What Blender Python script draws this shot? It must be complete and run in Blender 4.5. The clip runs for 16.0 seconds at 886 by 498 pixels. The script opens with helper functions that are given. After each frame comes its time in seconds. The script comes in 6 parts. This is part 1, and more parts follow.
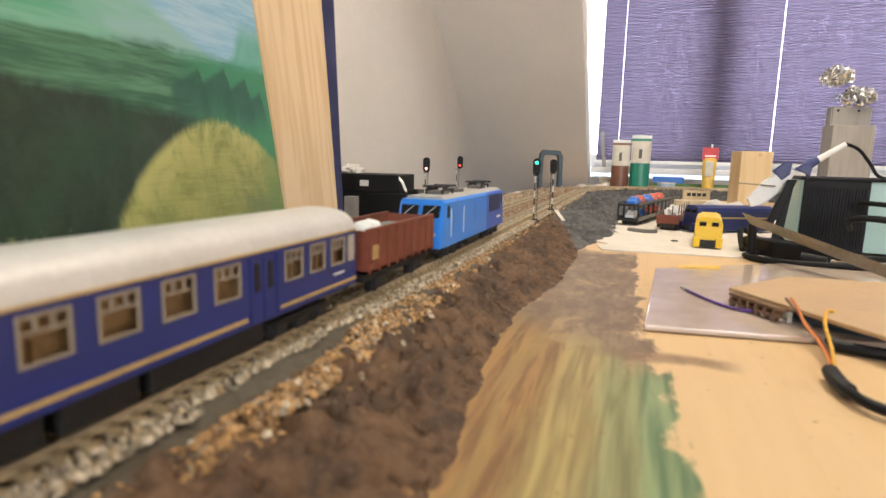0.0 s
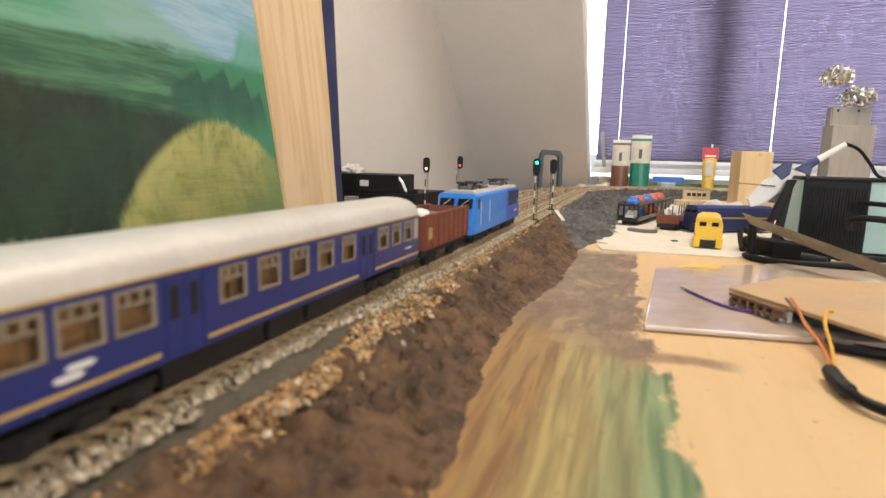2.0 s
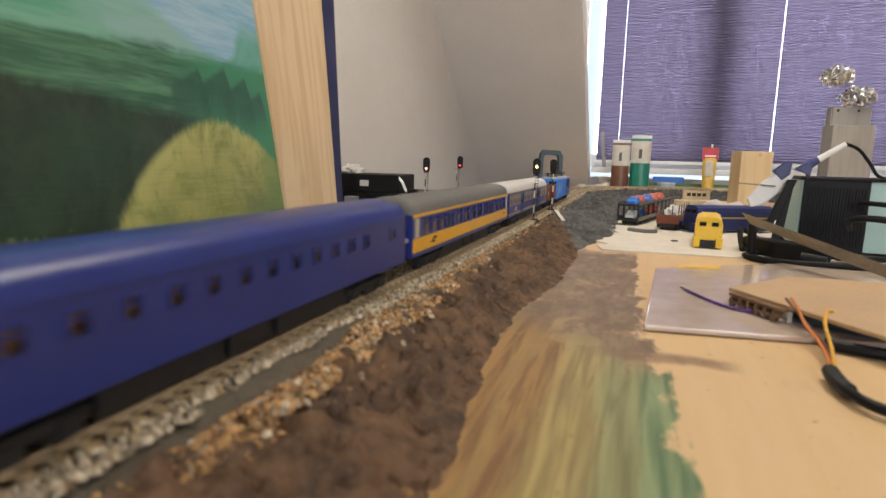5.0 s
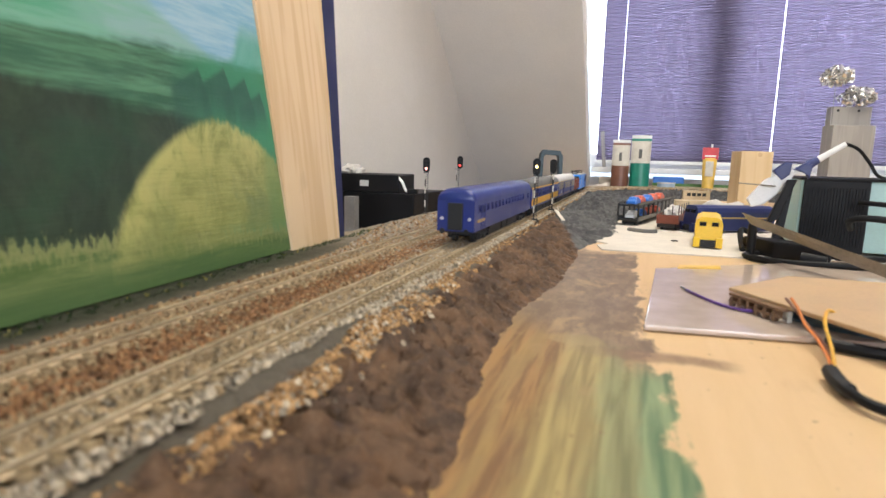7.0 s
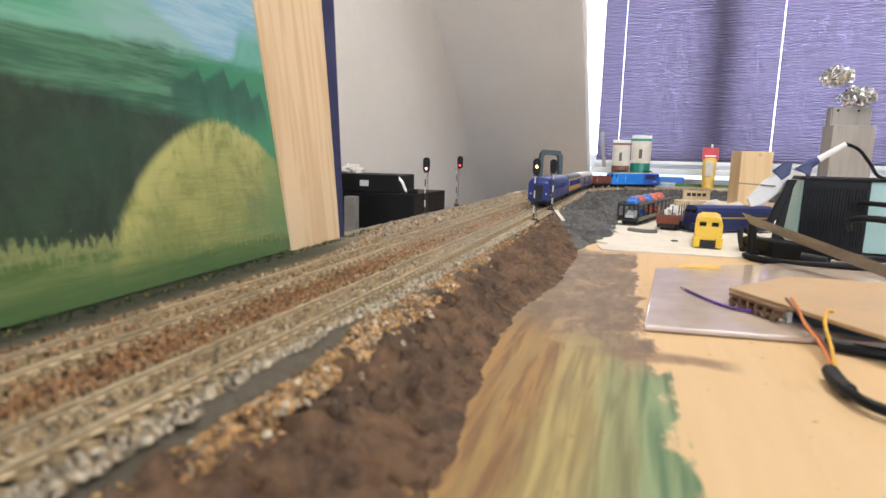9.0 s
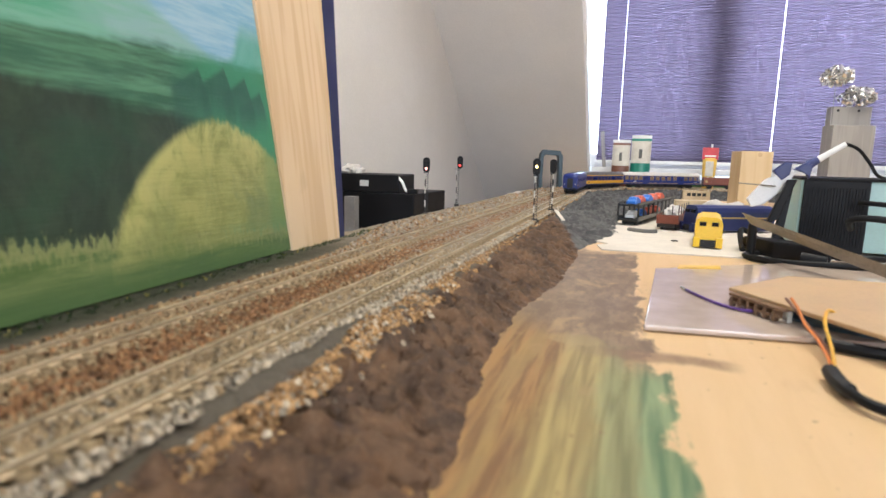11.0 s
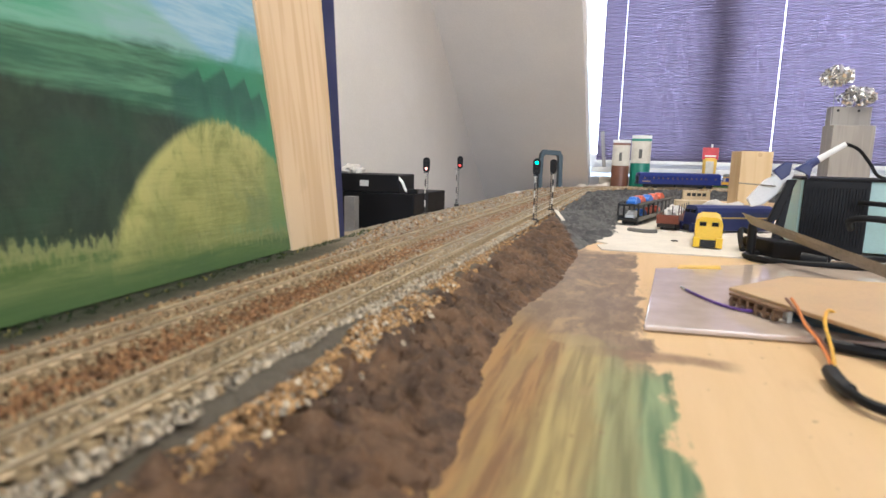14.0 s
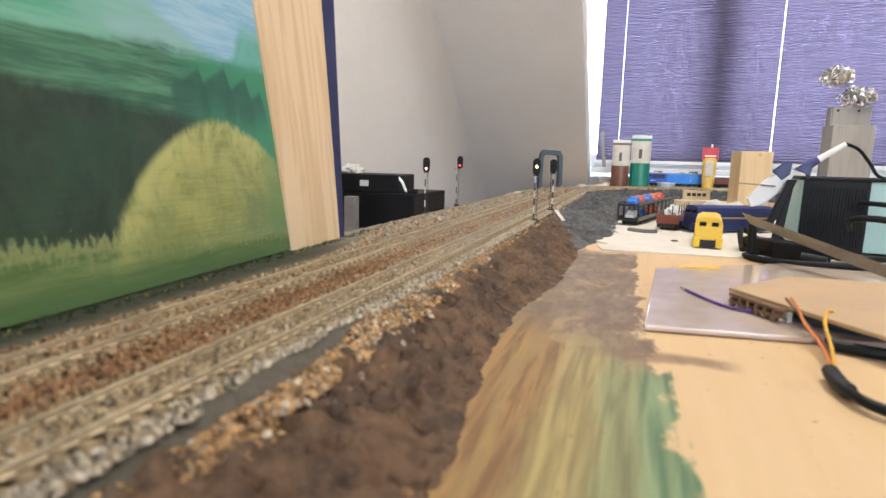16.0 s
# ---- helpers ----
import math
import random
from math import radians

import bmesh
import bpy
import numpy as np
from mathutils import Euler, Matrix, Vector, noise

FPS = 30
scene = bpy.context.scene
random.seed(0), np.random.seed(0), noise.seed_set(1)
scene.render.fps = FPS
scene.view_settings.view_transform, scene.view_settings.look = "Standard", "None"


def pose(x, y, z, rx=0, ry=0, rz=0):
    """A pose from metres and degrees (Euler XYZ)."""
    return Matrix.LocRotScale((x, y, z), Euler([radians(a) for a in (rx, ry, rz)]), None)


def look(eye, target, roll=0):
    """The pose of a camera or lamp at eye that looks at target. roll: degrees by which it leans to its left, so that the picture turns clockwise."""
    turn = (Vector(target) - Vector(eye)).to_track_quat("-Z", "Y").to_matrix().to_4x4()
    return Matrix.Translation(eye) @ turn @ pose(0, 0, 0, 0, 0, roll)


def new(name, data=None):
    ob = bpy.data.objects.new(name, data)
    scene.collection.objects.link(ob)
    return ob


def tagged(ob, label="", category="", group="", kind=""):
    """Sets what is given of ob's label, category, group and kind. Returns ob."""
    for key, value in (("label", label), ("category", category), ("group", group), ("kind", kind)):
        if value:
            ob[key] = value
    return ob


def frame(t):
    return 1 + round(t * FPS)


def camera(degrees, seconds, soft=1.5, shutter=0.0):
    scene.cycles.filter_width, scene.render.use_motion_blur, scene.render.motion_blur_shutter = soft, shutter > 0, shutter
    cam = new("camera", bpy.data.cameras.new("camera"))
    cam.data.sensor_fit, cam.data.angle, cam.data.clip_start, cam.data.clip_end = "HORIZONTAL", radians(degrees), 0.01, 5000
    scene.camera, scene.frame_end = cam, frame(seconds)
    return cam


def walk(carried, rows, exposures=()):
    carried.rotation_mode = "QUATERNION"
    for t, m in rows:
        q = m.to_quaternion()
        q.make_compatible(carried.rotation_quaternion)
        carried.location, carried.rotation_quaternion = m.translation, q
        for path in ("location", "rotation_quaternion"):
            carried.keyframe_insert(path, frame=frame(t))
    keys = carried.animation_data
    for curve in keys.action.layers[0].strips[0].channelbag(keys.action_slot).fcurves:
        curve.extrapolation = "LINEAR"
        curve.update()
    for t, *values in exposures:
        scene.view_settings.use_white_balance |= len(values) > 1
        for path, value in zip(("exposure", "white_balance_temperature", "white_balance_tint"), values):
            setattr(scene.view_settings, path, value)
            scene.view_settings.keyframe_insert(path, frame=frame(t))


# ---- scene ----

# ======== camera ========
ZR = 0.025                      # rail top above the board
EYE = (0.0, 0.0, ZR + 0.0679)
YAW, PITCH, ROLL = 0.3166, 0.1548, 0.0255
cam = camera(75.48, 16.0, soft=1.5, shutter=0.5)
cam.data.dof.use_dof, cam.data.dof.focus_distance, cam.data.dof.aperture_fstop = True, 0.95, 12.5
AIM = (EYE[0] - math.sin(YAW) * math.cos(PITCH), EYE[1] + math.cos(YAW) * math.cos(PITCH), EYE[2] - math.sin(PITCH))
STAND = look(EYE, AIM, math.degrees(ROLL))
walk(cam, [(0, STAND), (16.0, STAND)],
     exposures=[(0, 0.05, 6450, 10), (2.9, 0.05, 6470, 10), (3.5, -0.48, 6500, 10), (4.3, -0.48, 6450, 10), (6.3, 0.05, 6050, 10), (7.0, 0.10, 5930, 9), (9.0, 0.12, 5800, 9), (16, 0.12, 5740, 9)])

# ======== world and lamps ========
world = bpy.data.worlds.new("sky")
scene.world = world
world.use_nodes = True
wn = world.node_tree
sky = wn.nodes.new("ShaderNodeTexSky")
sky.sky_type, sky.sun_disc = "NISHITA", False
sky.sun_elevation, sky.sun_rotation = radians(35), radians(150)
wn.links.new(sky.outputs[0], wn.nodes["Background"].inputs[0])
wn.nodes["Background"].inputs[1].default_value = 0.15


def area(name, m, sx, sy, power, colour):
    d = bpy.data.lights.new(name, "AREA")
    d.shape, d.size, d.size_y, d.energy, d.color = "RECTANGLE", sx, sy, power, colour
    ob = new(name, d)
    ob.matrix_world = m
    return ob


# the room's ceiling lamp behind the viewer, and the sky's light in the window opening
area("ceiling_lamp_light", look((0.30, 0.85, 1.55), (0.20, 0.95, 0)), 0.7, 0.7, 23, (1.0, 0.90, 0.72))
# unseen fill lamp, added behind the viewer to brighten the sloping wall
area("back_fill_light", look((1.0, -2.58, 0.85), (0.6, 0.0, 0.45)), 1.2, 1.1, 46, (0.97, 0.97, 1.0))
area("window_sky_light", look((0.62, 2.62, 0.62), (0.62, 1.0, 0.5)), 1.6, 1.1, 50, (0.86, 0.92, 1.0))


# ======== materials ========
def nodes_of(m):
    m.use_nodes = True
    t = m.node_tree
    return t, t.nodes["Principled BSDF"]


def add(t, kind, **inputs):
    n = t.nodes.new(kind)
    for k, v in inputs.items():
        n.inputs[int(k[1:]) if k[0] == "i" and k[1:].isdigit() else k].default_value = v
    return n


def mix(t, fac, a, b, blend="MIX"):
    n = t.nodes.new("ShaderNodeMix")
    n.data_type, n.blend_type = "RGBA", blend
    for sock, v in ((n.inputs[0], fac), (n.inputs[6], a), (n.inputs[7], b)):
        if isinstance(v, bpy.types.NodeSocket):
            t.links.new(v, sock)
        elif isinstance(v, (int, float)):
            sock.default_value = v
        else:
            sock.default_value = (*v, 1)
    return n.outputs[2]


def calc(t, op, a, b=0.0, clamp=False):
    n = t.nodes.new("ShaderNodeMath")
    n.operation, n.use_clamp = op, clamp
    for sock, v in ((n.inputs[0], a), (n.inputs[1], b)):
        if isinstance(v, bpy.types.NodeSocket):
            t.links.new(v, sock)
        else:
            sock.default_value = v
    return n.outputs[0]


def ramp(t, x, lo, hi):
    """0 below lo, 1 above hi."""
    n = t.nodes.new("ShaderNodeMapRange")
    n.interpolation_type = "SMOOTHSTEP"
    t.links.new(x, n.inputs[0])
    n.inputs[1].default_value, n.inputs[2].default_value = lo, hi
    return n.outputs[0]


def coords(t, scale=(1, 1, 1), rot=(0, 0, 0)):
    c = t.nodes.new("ShaderNodeTexCoord")
    m = t.nodes.new("ShaderNodeMapping")
    t.links.new(c.outputs["Object"], m.inputs[0])
    m.inputs["Scale"].default_value = scale
    m.inputs["Rotation"].default_value = rot
    return m.outputs[0]


def fog(t, vec, scale, detail=4.0, rough=0.6, distort=0.0):
    n = add(t, "ShaderNodeTexNoise", Scale=scale, Detail=detail, Roughness=rough, Distortion=distort)
    t.links.new(vec, n.inputs["Vector"])
    return n.outputs["Fac"]


def bump(t, p, height, strength=0.3, distance=0.001):
    n = add(t, "ShaderNodeBump", Strength=strength, Distance=distance)
    t.links.new(height, n.inputs["Height"])
    t.links.new(n.outputs[0], p.inputs["Normal"])


def plain(name, c, rough=0.5, metal=0.0, vary=0.12, grain=400.0, relief=0.1, blotch=30.0, spec=0.5, per_object=0.0):
    """Paint, plastic, metal or card: a colour with grain and blotches at two sizes."""
    m = bpy.data.materials.new(name)
    t, p = nodes_of(m)
    v = coords(t)
    fine, big = fog(t, v, grain, 3), fog(t, v, blotch, 4)
    k = calc(t, "ADD", calc(t, "MULTIPLY", fine, 0.4), calc(t, "MULTIPLY", big, 0.6))
    lo, hi = tuple(x * (1 - vary * 1.6) for x in c), tuple(min(1, x * (1 + vary * 1.6)) for x in c)
    col = mix(t, ramp(t, k, 0.3, 0.7), lo, hi)
    if per_object:
        info = t.nodes.new("ShaderNodeObjectInfo")
        col = mix(t, calc(t, "MULTIPLY", info.outputs["Random"], per_object), col, tuple(x * 0.45 for x in c))
    t.links.new(col, p.inputs["Base Color"])
    t.links.new(calc(t, "ADD", calc(t, "MULTIPLY", big, 0.2), rough - 0.1, True), p.inputs["Roughness"])
    p.inputs["Metallic"].default_value = metal
    p.inputs["Specular IOR Level"].default_value = spec
    if relief:
        bump(t, p, fine, relief, 0.0004)
    return m


def glow(name, c, strength):
    m = bpy.data.materials.new(name)
    t, p = nodes_of(m)
    p.inputs["Base Color"].default_value = (*c, 1)
    p.inputs["Emission Color"].default_value = (*c, 1)
    p.inputs["Emission Strength"].default_value = strength
    return m


def glass(name, c=(1, 1, 1), rough=0.02):
    m = bpy.data.materials.new(name)
    t, p = nodes_of(m)
    p.inputs["Base Color"].default_value = (*c, 1)
    p.inputs["Roughness"].default_value = rough
    p.inputs["Transmission Weight"].default_value = 1.0
    p.inputs["IOR"].default_value = 1.1
    return m


def wood(name, a, b, scale=60.0, rough=0.5, along=1):
    """Pine: streaks along one axis, broad rings, knots."""
    m = bpy.data.materials.new(name)
    t, p = nodes_of(m)
    s = [1.0, 1.0, 1.0]
    s[along] = 0.06
    v = coords(t, tuple(s))
    rings = fog(t, v, scale, 3, 0.5, 1.2)
    fibre = fog(t, v, scale * 14, 2)
    knots = fog(t, coords(t), 14, 2)
    k = calc(t, "ADD", calc(t, "MULTIPLY", ramp(t, rings, 0.45, 0.62), 0.7), calc(t, "MULTIPLY", fibre, 0.35), True)
    col = mix(t, k, a, b)
    col = mix(t, calc(t, "MULTIPLY", ramp(t, knots, 0.70, 0.76), 0.12), col, tuple(x * 0.4 for x in b))
    t.links.new(col, p.inputs["Base Color"])
    p.inputs["Roughness"].default_value = rough
    bump(t, p, fibre, 0.12, 0.0005)
    return m


M_SOOT = plain("soot_black", (0.013, 0.013, 0.014), 0.6)
M_BLACK = plain("black_plastic", (0.007, 0.007, 0.008), 0.5, relief=0.05, spec=0.22)
M_BLUE = plain("coach_blue", (0.016, 0.030, 0.185), 0.32, vary=0.08, relief=0.02)
M_LBLUE = plain("light_blue_paint", (0.03, 0.24, 0.80), 0.35, vary=0.08, relief=0.02)
M_MBLUE = plain("mid_blue_paint", (0.025, 0.10, 0.52), 0.35, vary=0.08, relief=0.02)
M_YELLOW = plain("yellow_paint", (0.72, 0.38, 0.012), 0.38, vary=0.06, relief=0.02)
M_CREAM = plain("cream_stripe", (0.50, 0.34, 0.13), 0.45, vary=0.08)
M_WROOF = plain("white_roof", (0.60, 0.575, 0.54), 0.4, vary=0.06, relief=0.03)
M_GROOF = plain("grey_roof", (0.13, 0.125, 0.115), 0.55, vary=0.10)
M_HATCH = plain("hatch_grey", (0.48, 0.45, 0.40), 0.5, vary=0.08)
M_BROWN = plain("wagon_brown", (0.20, 0.055, 0.03), 0.5, vary=0.12)
M_LOAD = plain("wagon_inside_grey", (0.20, 0.24, 0.22), 0.6)
M_TAN = plain("tan_interior", (0.40, 0.25, 0.13), 0.6, vary=0.15)
M_FRAME = plain("window_frame_tan", (0.31, 0.26, 0.20), 0.45, vary=0.08)
M_WHITE = plain("white_plastic", (0.80, 0.80, 0.78), 0.4, vary=0.05)
M_CLEARP0 = plain("frosted_white", (0.42, 0.38, 0.30), 0.4)
M_PANE = glass("pane_glass", (0.9, 0.88, 0.82), 0.05)
M_LAMPOFF = plain("lamp_lens", (0.5, 0.5, 0.55), 0.15, vary=0.05)
M_RAIL = plain("rail_brass", (0.54, 0.44, 0.29), 0.42, metal=0.35, vary=0.2)
M_SLEEPER = plain("sleeper_tan", (0.38, 0.28, 0.15), 0.75, vary=0.35, grain=900, per_object=0.4)
M_WALL = plain("white_wall", (0.83, 0.80, 0.765), 0.9, vary=0.03, grain=220, relief=0.25, blotch=4)
M_CEIL = plain("white_ceiling", (0.70, 0.68, 0.65), 0.9, vary=0.03, grain=220, relief=0.2, blotch=4)
M_FLOOR = plain("floor_laminate", (0.30, 0.20, 0.12), 0.5, vary=0.2, blotch=6)
M_SILL = plain("white_sill", (0.80, 0.80, 0.80), 0.35, vary=0.03)
M_PINE = wood("pine", (0.78, 0.60, 0.38), (0.66, 0.46, 0.25), 60.0, 0.5, along=2)
M_BLOCK = wood("beech_block", (0.66, 0.49, 0.28), (0.60, 0.42, 0.22), 60.0, 0.55, along=2)
M_NAVY = plain("navy_edge", (0.016, 0.022, 0.085), 0.5)
M_GREYWOOD = wood("grey_washed_wood", (0.33, 0.315, 0.295), (0.28, 0.265, 0.25), 70.0, 0.7, along=2)


def ply_material():
    """Plywood with long brush strokes of ochre, olive and green by the slope, and a grey-brown coat further on."""
    m = bpy.data.materials.new("painted_plywood")
    t, p = nodes_of(m)
    c = t.nodes.new("ShaderNodeTexCoord").outputs["Object"]
    sep = t.nodes.new("ShaderNodeSeparateXYZ")
    t.links.new(c, sep.inputs[0])
    x, y = sep.outputs[0], sep.outputs[1]

    def wobble(n, size):
        return calc(t, "MULTIPLY", calc(t, "SUBTRACT", n, 0.5), size)

    def plus(u, w):
        return calc(t, "ADD", u, w)

    def below(u, lo, hi):
        return calc(t, "SUBTRACT", 1.0, ramp(t, u, lo, hi))

    v = coords(t, (1, 0.08, 1))
    grain = fog(t, v, 90, 3, 0.5, 0.8)
    fibre = fog(t, v, 900, 2)
    col = mix(t, calc(t, "ADD", calc(t, "MULTIPLY", grain, 0.8), calc(t, "MULTIPLY", fibre, 0.3), True), (0.74, 0.52, 0.29), (0.63, 0.42, 0.20))
    brush = fog(t, coords(t, (1, 0.055, 1), (0, 0, -0.09)), 190, 5, 0.55, 0.5)
    broad = fog(t, coords(t, (1, 0.11, 1), (0, 0, -0.06)), 105, 4, 0.6, 0.4)
    blot = fog(t, coords(t, (1, 0.7, 1)), 42, 5, 0.62, 0.6)
    mott = fog(t, coords(t, (1, 0.32, 1), (0, 0, 0.2)), 120, 5, 0.7, 0.4)
    xw = plus(x, plus(wobble(brush, 0.009), wobble(blot, 0.012)))
    # near coat: ochre and brown by the slope, olive in the middle, green streaks at its edge
    ochre = mix(t, ramp(t, brush, 0.40, 0.60), (0.19, 0.095, 0.032), (0.35, 0.19, 0.06))
    ochre = mix(t, calc(t, "MULTIPLY", ramp(t, broad, 0.42, 0.60), 0.6), ochre, (0.36, 0.24, 0.08))
    olive = mix(t, ramp(t, brush, 0.36, 0.62), (0.24, 0.175, 0.06), (0.41, 0.31, 0.11))
    green = mix(t, ramp(t, brush, 0.36, 0.62), (0.17, 0.165, 0.060), (0.31, 0.30, 0.13))
    teal = mix(t, ramp(t, brush, 0.36, 0.64), (0.065, 0.165, 0.080), (0.22, 0.31, 0.15))
    coat = mix(t, ramp(t, xw, -0.034, -0.020), ochre, olive)
    coat = mix(t, ramp(t, xw, -0.012, -0.002), coat, green)
    coat = mix(t, calc(t, "MULTIPLY", ramp(t, plus(xw, wobble(broad, 0.010)), 0.005, 0.013), 0.7), coat, teal)
    # grey-brown coat beyond it, mottled, with a bare ochre patch
    umber = mix(t, ramp(t, plus(calc(t, "MULTIPLY", mott, 0.6), calc(t, "MULTIPLY", blot, 0.4)), 0.40, 0.62), (0.165, 0.108, 0.062), (0.275, 0.185, 0.105))
    umber = mix(t, calc(t, "MULTIPLY", ramp(t, blot, 0.56, 0.66), 0.6), umber, (0.40, 0.27, 0.12))
    yw = plus(y, plus(wobble(blot, 0.060), wobble(brush, 0.030)))
    yw = calc(t, "ADD", yw, calc(t, "MULTIPLY", x, 0.8))
    coat = mix(t, ramp(t, yw, 0.255, 0.310), coat, umber)
    px, py = calc(t, "DIVIDE", plus(x, 0.024), 0.016), calc(t, "DIVIDE", calc(t, "SUBTRACT", plus(y, wobble(mott, 0.03)), 0.302), 0.013)
    patch = below(plus(calc(t, "MULTIPLY", px, px), calc(t, "MULTIPLY", py, py)), 0.5, 1.1)
    coat = mix(t, calc(t, "MULTIPLY", patch, 0.4), coat, (0.43, 0.32, 0.13))
    # the painted area's edge, drawing in towards the far side
    lim = plus(plus(xw, plus(wobble(mott, 0.014), wobble(blot, 0.022))), calc(t, "MULTIPLY", ramp(t, y, 0.22, 0.36), 0.013))
    col = mix(t, calc(t, "MULTIPLY", below(lim, 0.0195, 0.0245), below(plus(y, wobble(blot, 0.12)), 0.60, 0.66)), col, coat)
    # a brown smear drawn out over the bare wood
    d = calc(t, "ABSOLUTE", calc(t, "SUBTRACT", plus(y, wobble(blot, 0.012)), calc(t, "SUBTRACT", 0.290, calc(t, "MULTIPLY", calc(t, "ABSOLUTE", calc(t, "SUBTRACT", x, 0.030)), 0.10))))
    smear = calc(t, "MULTIPLY", below(d, 0.003, 0.011), calc(t, "MULTIPLY", below(x, 0.044, 0.058), ramp(t, x, -0.02, 0.006)))
    col = mix(t, calc(t, "MULTIPLY", smear, calc(t, "ADD", 0.35, calc(t, "MULTIPLY", mott, 0.8), True)), col, (0.22, 0.125, 0.070))
    stain = calc(t, "MULTIPLY", ramp(t, blot, 0.57, 0.70), 0.25)
    col = mix(t, stain, col, (0.48, 0.29, 0.13))
    specks = fog(t, coords(t), 160, 1)
    col = mix(t, calc(t, "MULTIPLY", ramp(t, specks, 0.72, 0.77), 0.5), col, (0.20, 0.11, 0.05))
    t.links.new(col, p.inputs["Base Color"])
    p.inputs["Roughness"].default_value = 0.5
    bump(t, p, brush, 0.18, 0.0006)
    return m


def soil_material():
    """Embankment: brown plaster near the viewer, charcoal grey past the signals."""
    m = bpy.data.materials.new("painted_plaster")
    t, p = nodes_of(m)
    c = t.nodes.new("ShaderNodeTexCoord").outputs["Object"]
    sep = t.nodes.new("ShaderNodeSeparateXYZ")
    t.links.new(c, sep.inputs[0])
    x, y, z = sep.outputs
    v = coords(t)
    big, fine = fog(t, v, 45, 6, 0.65, 0.4), fog(t, v, 420, 4, 0.7)
    brown = mix(t, ramp(t, big, 0.35, 0.68), (0.044, 0.020, 0.008), (0.150, 0.078, 0.035))
    brown = mix(t, calc(t, "MULTIPLY", ramp(t, fine, 0.5, 0.75), 0.5), brown, (0.22, 0.14, 0.075))
    grey = mix(t, ramp(t, big, 0.35, 0.68), (0.040, 0.040, 0.043), (0.13, 0.126, 0.122))
    grey = mix(t, calc(t, "MULTIPLY", ramp(t, fine, 0.62, 0.75), 0.6), grey, (0.35, 0.34, 0.32))
    far = ramp(t, calc(t, "ADD", calc(t, "ADD", y, calc(t, "MULTIPLY", x, 4.1)), calc(t, "MULTIPLY", calc(t, "SUBTRACT", big, 0.5), 0.06)), 0.395, 0.425)
    col = mix(t, far, brown, grey)
    # bare dark roadbed on top, dull green by the painted panel
    top = ramp(t, z, 0.0155, 0.0175)
    col = mix(t, calc(t, "MULTIPLY", calc(t, "MULTIPLY", top, calc(t, "SUBTRACT", 1.0, ramp(t, x, -0.1060, -0.1015))), calc(t, "SUBTRACT", 1.0, ramp(t, y, 0.85, 1.1))), col, mix(t, fine, (0.055, 0.045, 0.032), (0.13, 0.105, 0.07)))
    sand = mix(t, fine, (0.16, 0.13, 0.09), (0.30, 0.25, 0.18))
    col = mix(t, calc(t, "MULTIPLY", calc(t, "SUBTRACT", 1.0, ramp(t, x, -0.205, -0.195)), ramp(t, y, 0.36, 0.5)), col, sand)
    verge = calc(t, "SUBTRACT", 1.0, ramp(t, calc(t, "ADD", x, calc(t, "MULTIPLY", big, 0.01)), -0.222, -0.212))
    col = mix(t, calc(t, "MULTIPLY", calc(t, "MULTIPLY", verge, 0.9), calc(t, "SUBTRACT", 1.0, ramp(t, y, 0.36, 0.5))), col, mix(t, ramp(t, fine, 0.4, 0.7), (0.010, 0.014, 0.005), (0.045, 0.046, 0.018)))
    t.links.new(col, p.inputs["Base Color"])
    p.inputs["Roughness"].default_value = 0.72
    bump(t, p, calc(t, "ADD", calc(t, "MULTIPLY", big, 0.7), calc(t, "MULTIPLY", fine, 0.3)), 0.7, 0.003)
    return m


